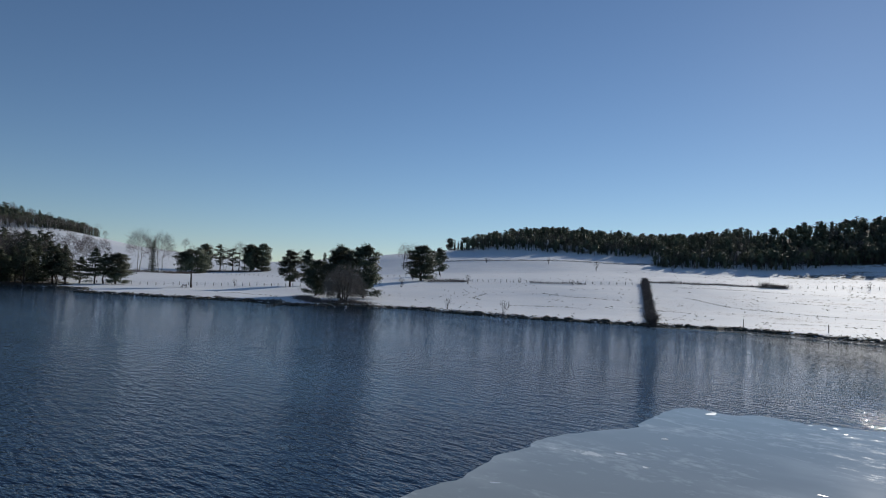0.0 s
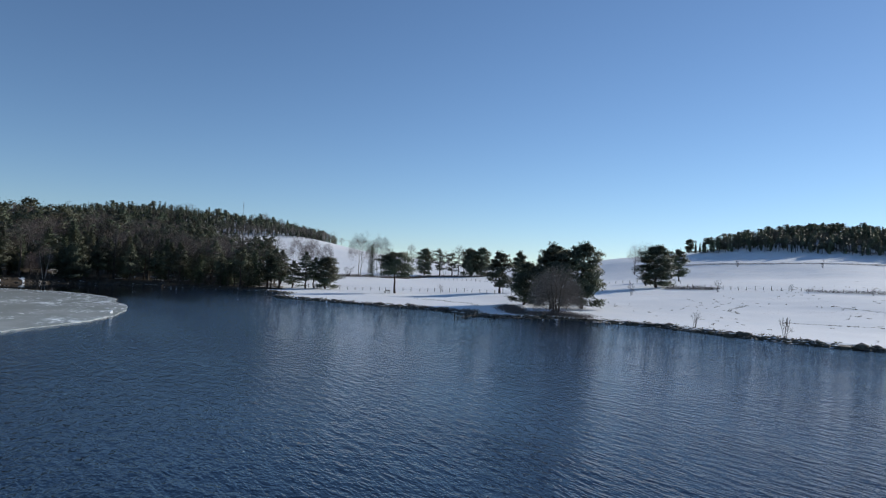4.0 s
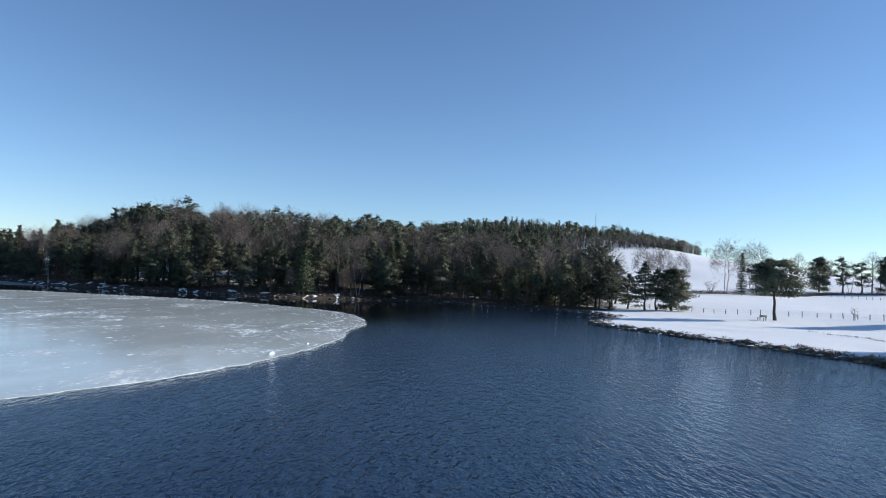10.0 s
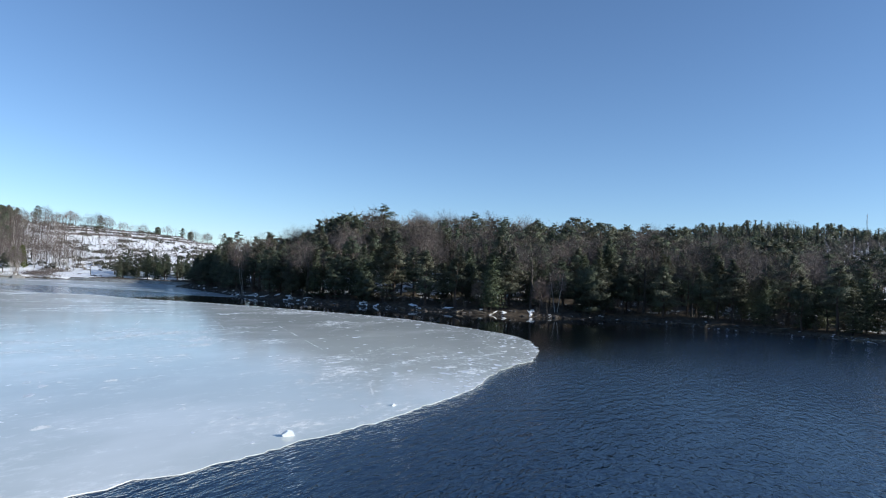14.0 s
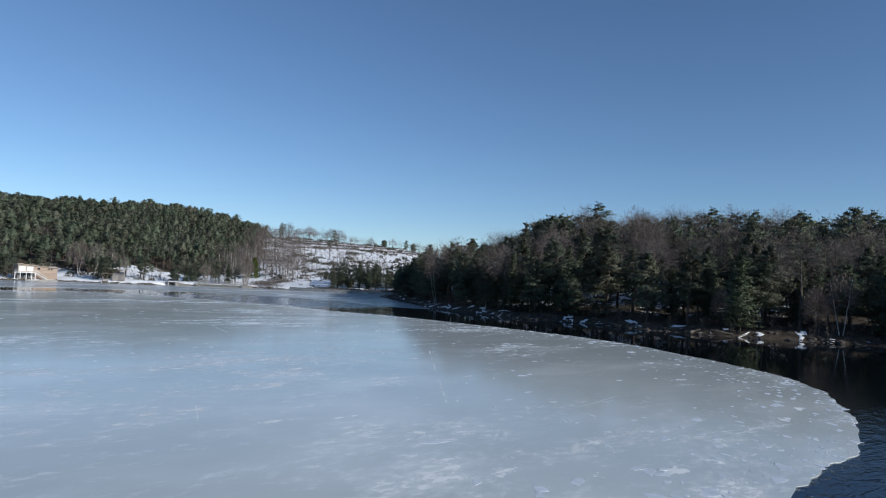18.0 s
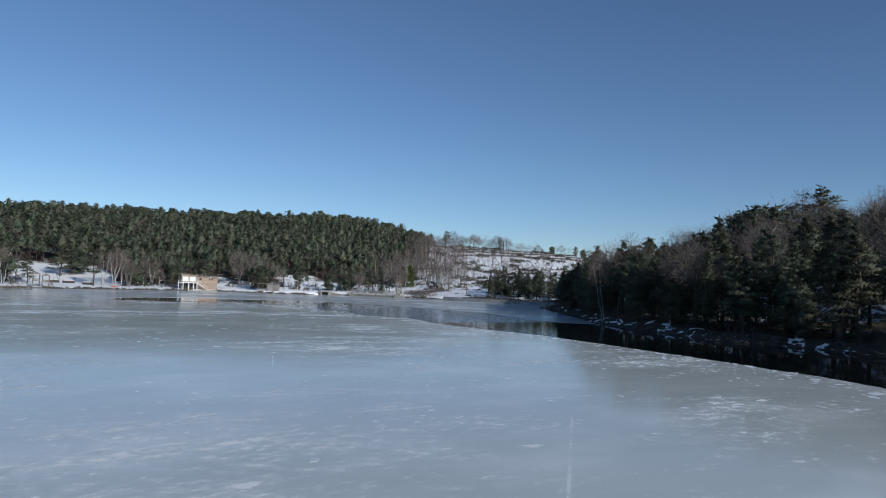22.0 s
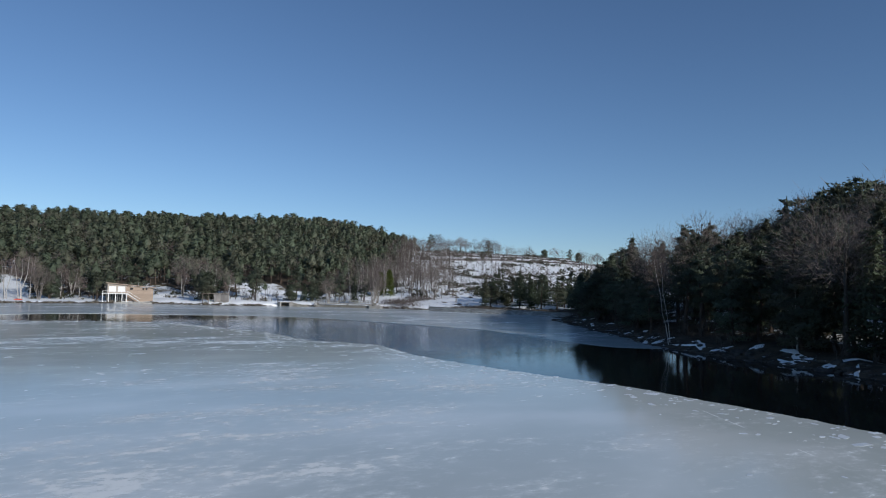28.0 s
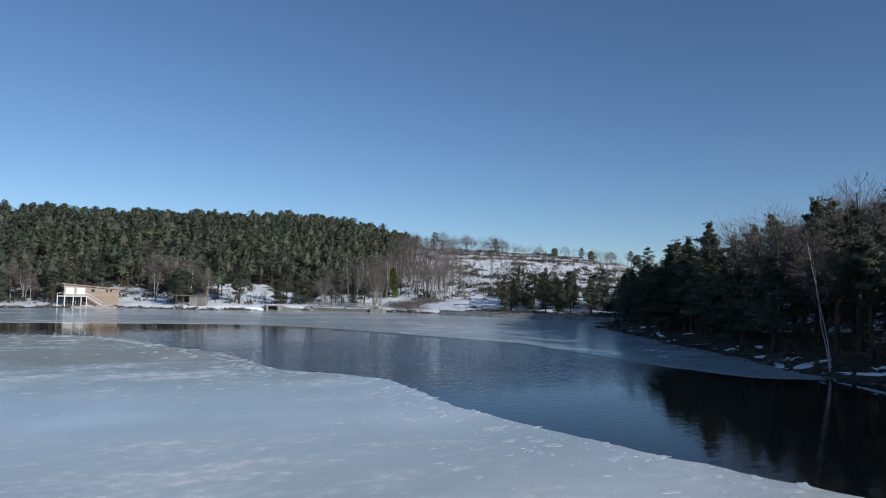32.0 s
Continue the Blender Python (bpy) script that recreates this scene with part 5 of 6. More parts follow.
def plank_shed():
    shed = thing("plank_shed", "small weathered grey plank shed with a lean-to", "shed", at=(-203.4, -193.4, 0.45), turn=160)
    shed.scale = (1.35, 1.2, 1.15)
    for k in range(9):
        x = 0.32 * k
        part("plank", a_box(x, 0, -0.3, x + 0.29, 0.05, 2.3 + 0.015 * (k % 3)), GREY_BOARD, shed)
    part("side_wall", a_box(0.0, 0.05, -0.3, 0.06, 2.6, 2.2), GREY_BOARD, shed)
    part("side_wall", a_box(2.82, 0.05, -0.3, 2.88, 2.6, 2.2), GREY_BOARD, shed)
    part("back_wall", a_box(0.06, 2.55, -0.3, 2.82, 2.6, 2.2), GREY_BOARD, shed)
    part("roof", a_box(-2.4, -0.3, 2.32, 3.1, 2.9, 2.42, bevel=0.02), ROOFING, shed)
    for x in (-2.2, -1.1):
        part("post", a_box(x, 0.0, -0.3, x + 0.12, 0.12, 2.32), POST_WOOD, shed)
    part("cross_rail", a_box(-2.2, 0.02, 0.9, 0.0, 0.1, 1.0), POST_WOOD, shed)


def intake():
    """Concrete water intake cut into the snowy bank: a wall with two dark openings and wing walls."""
    ob = thing("water_intake", "concrete water intake with two dark openings in the bank", "intake", at=(-219.5, -186.8, 0.0), turn=172)
    for k, x in enumerate((0.0, 3.1, 3.9)):
        part("pier", a_box(x, 0, -1.0, x + (0.8 if k == 1 else 0.45), 3.0, 1.75 - 0.2 * k, bevel=0.04), CONCRETE, ob)
    part("lintel", a_box(0.0, 0.2, 1.45, 4.3, 3.2, 1.8, bevel=0.03), CONCRETE, ob)
    # Dark stone on the back wall puts the openings' shade into its colour.
    part("back_wall", a_box(0.3, 2.6, -1.0, 4.2, 2.9, 1.4), DARK_STONE, ob)
    bm = bmesh.new()
    v = [bm.verts.new(p) for p in ((4.35, 0, -0.8), (10.0, -0.2, -0.8), (10.0, -0.2, 0.18), (4.35, 0, 1.5), (4.35, 3, -0.8), (10.0, 2.8, -0.8), (10.0, 2.8, 0.18), (4.35, 3, 1.5))]
    for f in ((0, 1, 2, 3), (7, 6, 5, 4), (0, 4, 5, 1), (3, 2, 6, 7), (0, 3, 7, 4), (1, 5, 6, 2)):
        bm.faces.new([v[i] for i in f])
    part("wing_wall", bm, DARK_STONE, ob, "dark sloping wing wall")
    for k, (x, y, rx, ry, foot, top, words) in enumerate(((2.1, 1.9, 2.9, 1.5, 1.72, 2.02, "rounded snow on the lintel"), (-3.4, 2.6, 4.2, 2.2, -0.2, 1.15, "snowdrift beside the opening"))):
        bm = bmesh.new()
        rings = []
        for q in range(6):
            f = 1 - q / 6
            rings.append([bm.verts.new((x + rx * f * math.cos(w) * (1 + 0.1 * math.sin(3 * w + k)), y + ry * f * math.sin(w), foot + (top - foot) * (1 - f ** 3)))
                          for w in [6.2832 * n / 20 for n in range(20)]])
        for lower, upper in zip(rings, rings[1:]):
            for n in range(20):
                bm.faces.new((lower[n], lower[(n + 1) % 20], upper[(n + 1) % 20], upper[n]))
        bm.faces.new(rings[-1])
        part("snow_cap", bm, GROUND, ob, words)
    ob.scale = (0.85, 0.85, 0.72)


def footbridge():
    """Low spillway bridge: stone sill, deck, railing, end piers."""
    ax, ay, bx, by = -230.6, -186.6, -241.4, -174.4
    long, turn = math.hypot(bx - ax, by - ay), math.degrees(math.atan2(by - ay, bx - ax))
    ob = thing("footbridge", "low concrete spillway bridge with a pale grey railing", "bridge", at=(ax, ay, 0), turn=turn)
    part("deck", a_box(0, -0.7, 0.95, long, 0.7, 1.2, bevel=0.03), CONCRETE, ob)
    part("sill", a_box(0.4, -0.5, -1.0, long - 0.4, 0.6, 0.72), DARK_STONE, ob, "dark stone sill under the deck")
    for x in (-0.5, long - 0.4):
        part("pier", a_box(x, -1.0, -1.0, x + 0.9, 1.0, 1.0, bevel=0.05), CONCRETE, ob)
    for y in (-0.65, 0.6):
        rail = part("top_rail", a_box(0, y, 2.02, long, y + 0.1, 2.14), CONCRETE, ob)
        part("mid_rail", a_box(0, y + 0.01, 1.60, long, y + 0.07, 1.68), CONCRETE, rail)
        for k in range(18):
            x = long * k / 17
            part("baluster", a_box(x - 0.06, y, 1.2, x + 0.06, y + 0.09, 2.02), CONCRETE, rail)
    part("gate_post", a_box(long + 1.0, -0.9, -0.6, long + 1.7, -0.3, 1.5, bevel=0.04), DARK_STONE, ob, "dark sluice post")
    part("abutment", a_box(long - 0.2, -1.5, -0.8, long + 3.2, 0.8, 0.75, bevel=0.08), CONCRETE, ob)


def dam():
    ax, ay, bx, by = -250.6, -159.0, -263.0, -118.0
    long, turn = math.hypot(bx - ax, by - ay), math.degrees(math.atan2(by - ay, bx - ax))
    ob = thing("dam_wall", "long low grey masonry dam wall with a pale coping", "dam", at=(ax, ay, 0), turn=turn)
    part("core", a_box(0, -0.35, -1.5, long, 0.5, 0.92), DARK_STONE, ob)
    rng = np.random.default_rng(5)
    x = 0.0
    while x < long - 0.5:
        w = min(rng.uniform(1.3, 1.9), long - x)
        part("coping_stone", a_box(x, -0.5, 0.92, x + w - 0.02, 0.62, 1.12 + rng.uniform(0, 0.02), bevel=0.02), CONCRETE, ob)
        x += w
    for row in range(3):
        x = -rng.uniform(0, 0.8)
        while x < long:
            w = rng.uniform(0.9, 1.5)
            a, b = max(0.0, x), min(long, x + w - 0.03)
            if b - a > 0.2:
                part("facing_stone", a_box(a, -0.43 - rng.uniform(0, 0.03), 0.05 + 0.29 * row, b, -0.34, 0.32 + 0.29 * row), DAM_GRANITE, ob)
            x += w


def play_tower():
    """A timber climbing tower: two posts-and-roof bays of different height, a ladder, a plank slide."""
    tower = thing("play_tower", "weathered wooden climbing tower with two small roofs on the snowy bank", "play tower", at=(-137.6, -197.2, 0.45), turn=176)
    for x0, deck, top in ((0.0, 1.5, 3.5), (2.3, 1.2, 3.1)):
        for x in (x0, x0 + 1.6):
            for y in (0.0, 1.6):
                part("post", a_box(x - 0.12, y - 0.12, -0.4, x + 0.12, y + 0.12, top, bevel=0.01), POST_WOOD, tower)
        part("platform", a_box(x0 - 0.15, -0.15, deck, x0 + 1.75, 1.75, deck + 0.1), GREY_BOARD, tower)
        for k in range(6):
            part("rail_board", a_box(x0 + 0.1 + 0.26 * k, -0.11, deck + 0.12, x0 + 0.28 + 0.26 * k, -0.08, deck + 0.75), GREY_BOARD, tower)
        bm = bmesh.new()
        v = [bm.verts.new(p) for p in ((x0 - 0.35, -0.35, top - 0.05), (x0 + 1.95, -0.35, top - 0.05), (x0 + 1.95, 1.95, top - 0.05), (x0 - 0.35, 1.95, top - 0.05), (x0 + 0.8, 0.8, top + 0.6))]
        for f in ((3, 2, 1, 0), (0, 1, 4), (1, 2, 4), (2, 3, 4), (3, 0, 4)):
            bm.faces.new([v[i] for i in f])
        part("roof", bm, ROOFING, tower)
    part("bridge_board", a_box(1.6, 0.4, 1.25, 2.3, 1.2, 1.33), GREY_BOARD, tower)
    for x in (4.1, 4.7):
        part("ladder_rail", lathe(bmesh.new(), [(x + 1.0, 0.8 if x > 4.5 else 0.2, -0.2), (3.95, 0.8 if x > 4.5 else 0.2, 1.5)], [0.05, 0.05], 5), POST_WOOD, tower)
    for k in range(4):
        part("rung", a_box(4.1 + 0.28 * k, 0.2, 1.1 - 0.32 * k, 4.18 + 0.28 * k, 0.8, 1.16 - 0.32 * k), POST_WOOD, tower)


def picnic_table(x, y, turn):
    ob = thing("picnic_table", "grey wooden picnic table with benches in the snow", "table", at=(x, y, float(on_grid("z", x, y))), turn=turn)
    for k in range(4):
        part("top_board", a_box(-0.95, -0.38 + 0.19 * k, 0.72, 0.95, -0.21 + 0.19 * k, 0.77), GREY_BOARD, ob)
    for sy in (-0.75, 0.6):
        part("bench_board", a_box(-0.95, sy, 0.42, 0.95, sy + 0.2, 0.47), GREY_BOARD, ob)
    for px in (-0.7, 0.7):
        for sy in (-1, 1):
            part("leg", lathe(bmesh.new(), [(px, 0.75 * sy, -0.15), (px, 0.2 * sy, 0.72)], [0.06, 0.06], 4), POST_WOOD, ob)
        part("cross_beam", a_box(px - 0.04, -0.75, 0.36, px + 0.04, 0.8, 0.42), POST_WOOD, ob)


def bathing_jetty():
    """A low jetty along the bank on short piles."""
    ob = thing("jetty", "low dark wooden jetty on short piles at the icy shore", "jetty", at=(-137.2, -190.6, 0.0), turn=4)
    for k in range(28):
        part("plank", a_box(0.5 * k, -0.7, 0.50 + 0.01 * (k % 3), 0.5 * k + 0.46, 0.7, 0.56), POST_WOOD, ob)
    for y in (-0.6, 0.5):
        part("beam", a_box(0.0, y, 0.36, 14.0, y + 0.12, 0.50), POST_WOOD, ob)
        for k in range(10):
            part("pile", lathe(bmesh.new(), [(0.3 + 1.48 * k, y + 0.06, -1.6), (0.3 + 1.48 * k, y + 0.06, 0.36)], [0.11, 0.1], 7), POST_WOOD, ob)


def red_boat(x, y, turn):
    """An upturned open boat."""
    boat = thing("rowing_boat", "small red boat lying upturned on the snowy bank", "boat", at=(x, y, float(on_grid("z", x, y)) + 0.05), turn=turn)
    bm = bmesh.new()
    rings = []
    for k in range(9):
        u = k / 8
        half, tall = 0.55 * math.sin(math.pi * (0.12 + 0.85 * u)) ** 0.6, 0.45 * math.sin(math.pi * (0.1 + 0.82 * u)) ** 0.4
        rings.append([bm.verts.new((3.2 * (u - 0.5), half * math.cos(a), tall * math.sin(a))) for a in [math.pi * q / 8 for q in range(9)]])
    for a, b in zip(rings, rings[1:]):
        for q in range(8):
            bm.faces.new((a[q], a[q + 1], b[q + 1], b[q]))
    bm.faces.new(rings[0])
    bm.faces.new(rings[-1][::-1])
    part("hull", bm, RED_PAINT, boat)
    part("keel", a_box(-1.3, -0.03, 0.42, 1.3, 0.03, 0.5), RED_PAINT, boat)
    boat.scale = (0.6, 0.65, 0.6)


lake_house()
plank_shed()
intake()
footbridge()
dam()
play_tower()
picnic_table(-133.8, -201.5, 20)
bathing_jetty()
red_boat(-159.6, -205.4, 20)


def log_stack(x, y, turn, long):
    """Cut logs stacked two high on the bank, with snow along the top."""
    ob = thing("log_stack", "low stack of cut logs under snow on the bank", "log pile", "log stacks on the far bank", (x, y, float(on_grid("z", x, y))), turn)
    for row, count in ((0, 3), (1, 2)):
        for k in range(count):
            off = (k - (count - 1) / 2) * 0.42
            part("log", lathe(bmesh.new(), [(-long / 2, off, 0.18 + 0.36 * row), (long / 2, off + 0.03, 0.18 + 0.36 * row)], [0.2, 0.19], 8), DARK_BARK, ob)
    bm = box(bmesh.new(), -long * 0.47, -0.38, 0.72, long * 0.47, 0.38, 0.86, bevel=0.06)
    part("snow_cap", bm, GROUND, ob, "rounded snow along the top logs")


log_stack(-144.2, -215.0, 8, 3.4)
log_stack(-148.6, -216.2, 4, 3.2)
log_stack(-153.2, -212.5, 174, 2.6)


def thuja(x, y, s):
    rng = np.random.default_rng(int(-x))
    u = rng.uniform(0, 1, 190) ** 0.8
    a = rng.uniform(0, 6.283, 190)
    r = 1.25 * (1 - u) ** 0.55
    centres = np.stack([np.cos(a) * r, np.sin(a) * r, 0.2 + 6.4 * u], 1)
    w, g, _ = tufts(rng, centres, 0.3, 0.45, 12, 0.5)
    t, f = tube_np([(0, 0, -0.3), (0, 0, 3), (0, 0, 6)], [0.14, 0.1, 0.02], 6)
    ob = thing("thuja", "dense columnar yellow-green conifer", "tree", "garden conifers by the bridge", (x, y, float(on_grid("z", x, y))))
    ob.scale = (s, s, s)
    part("trunk", mesh_of("thuja_trunk", t, f, DARK_BARK), None, ob)
    part("crown", mesh_of("thuja_crown", w, g, HEDGE_GREEN), None, ob)


thuja(-262.0, -202.5, 1.15)
thuja(-264.6, -201.0, 1.2)

# ---------------------------------------------------------------- field fences, hedge, shore things
def along(points, gap):
    p = np.array(points, float)
    run = np.r_[0, np.cumsum(np.hypot(*np.diff(p, axis=0).T))]
    at = np.arange(0, run[-1], gap)
    return np.stack([np.interp(at, run, p[:, 0]), np.interp(at, run, p[:, 1])], 1)


def post_mesh(seed):
    rng = np.random.default_rng(seed)
    tilt = rng.normal(0, 0.05, 2)
    return lathe(bmesh.new(), [(0, 0, -0.3), (tilt[0] * 0.5, tilt[1] * 0.5, 0.5), (tilt[0], tilt[1], 1.0)], [0.075, 0.07, 0.062], 6)


POSTS = []
for k in range(5):
    me = bpy.data.meshes.new("fence_post")
    bm = post_mesh(k)
    bm.to_mesh(me)
    bm.free()
    me.materials.append(POST_WOOD)
    POSTS.append(me)


def fence(points, gap, label, tall=1.0, seed=0):
    rng = np.random.default_rng(seed)
    spots = along(points, gap) + 0
    spots += rng.normal(0, 0.12, spots.shape)
    z = on_grid("z", spots[:, 0], spots[:, 1])
    ob = thing("post_fence", label, "fence")
    for k, (x, y) in enumerate(spots):
        p = part("post", POSTS[k % 5], None, ob)
        p.matrix_basis = pose(x, y, z[k], 0, 0, rng.uniform(0, 360)) @ Matrix.Diagonal((1, 1, tall * rng.uniform(0.8, 1.12), 1))
    for h in (0.45, 0.85):
        pts = np.column_stack([spots, z + h * tall])
        v, f = tube_np(pts, np.full(len(pts), 0.006), 3)
        part("wire", mesh_of("fence_wire", v, f, IRON), None, ob)


fence([(-199, 83), (-190, 86.5), (-180, 96.5), (-168, 109.5), (-152, 117), (-138, 124.5), (-131, 132)], 2.3, "old wooden posts of a wire fence across the snow", 1.0, 1)
fence([(-134, 169), (-120, 166.5), (-105, 166.5), (-90, 170.5), (-70, 181)], 2.2, "line of grey fence posts across the upper field", 0.95, 2)
fence([(-39, 203), (-28, 212), (-17, 220), (5, 233), (30, 246)], 2.4, "line of grey fence posts beyond the hedge", 0.95, 3)
fence([(-215, 178), (-190, 186), (-170, 192), (-150, 188)], 2.6, "distant fence posts along the upper field", 1.0, 4)
fence([(-300, 168), (-270, 178), (-240, 188), (-215, 190)], 2.6, "distant fence posts along the western field", 1.0, 5)
fence([(-208, -199.5), (-216, -197.5), (-224, -196.5), (-232, -194)], 1.7, "posts of a fence above the snowy bank", 0.9, 6)
fence([(-214, -30), (-216, -38), (-218, -47), (-223, -57)], 1.8, "dark fence posts along the woodland path", 0.9, 7)


def brush(name, points, width, tall, per_metre, label, seed, twig=0.014):
    """A leafless hedge: upright stems and a tangle of twigs along a line."""
    rng = np.random.default_rng(seed)
    p = np.array(points, float)
    run = np.r_[0, np.cumsum(np.hypot(*np.diff(p, axis=0).T))]
    n = int(run[-1] * per_metre)
    at = rng.uniform(0, run[-1], n)
    x, y = np.interp(at, run, p[:, 0]) + rng.normal(0, width * 0.24, n), np.interp(at, run, p[:, 1]) + rng.normal(0, width * 0.24, n)
    z = on_grid("z", x, y)
    swell = 0.75 + 0.35 * ripple(at, at * 0, 9, seed)
    top = tall * rng.uniform(0.45, 1.0, n) * swell
    foot = np.stack([x, y, z - 0.05], 1)
    tip = foot + np.stack([rng.normal(0, 0.22, n) * tall, rng.normal(0, 0.22, n) * tall, top], 1)
    k = 4
    at2 = rng.uniform(0.25, 0.95, (n, k, 1))
    base2 = (foot[:, None] + (tip - foot)[:, None] * at2).reshape(-1, 3)
    tip2 = base2 + rng.normal(0, 1, (n * k, 3)) * (0.22 * tall, 0.22 * tall, 0.10 * tall) + (0, 0, 0.16 * tall)
    a, b = np.concatenate([foot, base2]), np.concatenate([tip, tip2])
    side = np.cross(b - a, rng.normal(0, 1, a.shape))
    side *= np.r_[np.full(n, twig * 1.5), np.full(n * k, twig)][:, None] / (np.linalg.norm(side, axis=1, keepdims=True) + 1e-9)
    v = np.stack([a - side, a + side, b], 1).reshape(-1, 3)
    me = mesh_of(name, v, np.arange(len(v)).reshape(-1, 3), TWIGS)
    return tagged(new(name, me), label, "hedge", kind="stuff")


brush("field_hedge", [(-34.5, 99.5), (-46, 126), (-60, 158), (-73.5, 189)], 1.3, 2.0, 75, "tall leafless brown hedge running up the snowy field", 1)
brush("low_hedge", [(-72, 188.5), (-60, 192), (-50, 197), (-44, 200)], 1.2, 1.0, 60, "low dark hedge across the field", 2)
brush("hedge_end_bush", [(-44, 200), (-38, 203)], 2.0, 1.9, 120, "dark leafless bush at the hedge's end", 3)
brush("track_hedge", [(-235, 256), (-202, 266), (-175, 271), (-150, 277), (-125, 288), (-105, 300)], 1.0, 0.9, 35, "dark low hedge beside the upper track", 4)
brush("birch_hedge", [(-258, 99), (-266, 112), (-272, 128), (-266, 142), (-280, 160), (-296, 184), (-292, 212)], 1.8, 1.7, 60, "leafless brown hedge below the white hill", 5)
brush("pine_hedge", [(-134, 160), (-128, 164), (-122, 165)], 1.6, 1.3, 60, "scrubby bush under the field pine", 6)
brush("point_scrub", [(-112, 92), (-104, 88), (-98, 84), (-96, 90), (-90, 92)], 4.0, 1.1, 120, "dark leafless scrub on the point", 7)
brush("bank_scrub", [(-120, 75.5), (-110, 78.5), (-101, 79)], 1.2, 0.7, 50, "dead stalks along the field bank", 8)
brush("knoll_hedge", [(-262, 326), (-230, 330), (-200, 330), (-160, 322)], 2.0, 1.8, 35, "leafless hedge below the wooded knoll", 9)
brush("dam_scrub", [(-252, -168), (-249, -172), (-252, -180), (-262, -184), (-272, -190)], 9.0, 1.7, 70, "leafless brown scrub on the bank beside the dam", 10)
for n, (drop, wide, tall) in enumerate(((0, 2.5, 1.5), (16, 3.0, 1.7), (34, 4.0, 2.0))):
    brush("terrace_hedge", [(-392 + 0.6 * drop, -352 + drop), (-425 + 0.5 * drop, -352 + drop), (-460 + 0.4 * drop, -340 + 0.9 * drop), (-492, -322 + 0.8 * drop)], wide, tall, 30,
          "dark leafless hedge along a terrace of the slope", 20 + n, 0.03)
brush("mid_field_scrub", [(-100, 167.5), (-93, 169.5), (-84, 172)], 1.2, 1.1, 30, "dry scrub along the field fence", 11)


def bench(x, y, turn):
    z = float(on_grid("z", x, y))
    ob = thing("garden_bench", "dark wooden bench standing in the snow", "bench", at=(x, y, z), turn=turn)
    for k in range(3):
        part("seat_slat", a_box(-0.85, -0.22 + 0.16 * k, 0.42, 0.85, -0.08 + 0.16 * k, 0.46), POST_WOOD, ob)
    for k in range(2):
        part("back_slat", a_box(-0.85, 0.27, 0.58 + 0.17 * k, 0.85, 0.31, 0.71 + 0.17 * k), POST_WOOD, ob)
    for px in (-0.7, 0.7):
        part("leg", a_box(px - 0.05, -0.22, -0.2, px + 0.05, -0.12, 0.42), POST_WOOD, ob)
        part("leg", a_box(px - 0.05, 0.2, -0.2, px + 0.05, 0.3, 0.92), POST_WOOD, ob)


bench(-162.8, 92.2, 15)


def old_jetty():
    """Stumps of a decayed jetty in the shallow water."""
    rng = np.random.default_rng(8)
    ob = thing("old_jetty", "decayed wooden jetty stumps standing in the water", "jetty")
    for k in range(13):
        f = k / 12
        x, y = -92.0 - 7.0 * f + rng.normal(0, 0.15), 69.0 + 8.3 * f + rng.normal(0, 0.15)
        tall = (1.0, 0.45, 0.6, 0.3, 0.7)[k % 5] * (1.0 if k < 9 else 1.3)
        p = part("pile", lathe(bmesh.new(), [(0, 0, -1.5), (0, 0, tall * 0.6), (rng.normal(0, 0.04), rng.normal(0, 0.04), tall)], [0.1, 0.095, 0.07], 7), POST_WOOD, ob)
        p.location = (x, y, 0)
    for f0, f1 in ((0.12, 0.34), (0.4, 0.62), (0.66, 0.9)):
        part("beam", lathe(bmesh.new(), [(-92 - 7 * f0, 69 + 8.3 * f0, 0.22), (-92 - 7 * f1, 69 + 8.3 * f1, 0.26)], [0.09, 0.08], 6), POST_WOOD, ob)


old_jetty()


def radio_mast(x, y, top):
    z = float(on_grid("z", x, y))
    ob = thing("radio_mast", "thin grey lattice radio mast on the wooded hilltop", "mast", at=(x, y, z))
    tall = top - z
    for a in (0, 2.094, 4.189):
        part("leg", lathe(bmesh.new(), [(0.55 * math.cos(a), 0.55 * math.sin(a), -0.5), (0.3 * math.cos(a), 0.3 * math.sin(a), tall)], [0.07, 0.06], 5), IRON, ob)
    for k in range(14):
        h = tall * (k + 0.5) / 14
        part("brace", lathe(bmesh.new(), [(-0.45, -0.2, h), (0.45, 0.2, h + 0.9)], [0.03, 0.03], 4), IRON, ob)
    part("antenna", lathe(bmesh.new(), [(0, 0, tall - 0.5), (0, 0, tall + 2.5)], [0.05, 0.02], 5), IRON, ob)


radio_mast(-547.5, 149.2, 57.5)
for x, y, tall in ((-70, 112, 1.2), (-12, 109, 1.2), (8, 108, 1.3), (-24, 110, 1.2)):
    ob = thing("marker_post", "single grey wooden marker post in the snow", "post", "marker posts along the field shore", (x, y, float(on_grid("z", x, y))))
    p = part("post", POSTS[0], None, ob)
    p.matrix_basis = Matrix.Diagonal((1, 1, tall, 1))


# ---------------------------------------------------------------- stones, dead wood, dry grass, broken ice
def pebble(seed):
    rng = np.random.default_rng(seed)
    bm = bmesh.new()
    bmesh.ops.create_icosphere(bm, subdivisions=1, radius=1)
    for v in bm.verts:
        v.co *= rng.uniform(0.72, 1.15)
        v.co.z *= 0.62
    verts = np.array([v.co for v in bm.verts])
    faces = np.array([[v.index for v in f.verts] for f in bm.faces])
    bm.free()
    return verts, faces


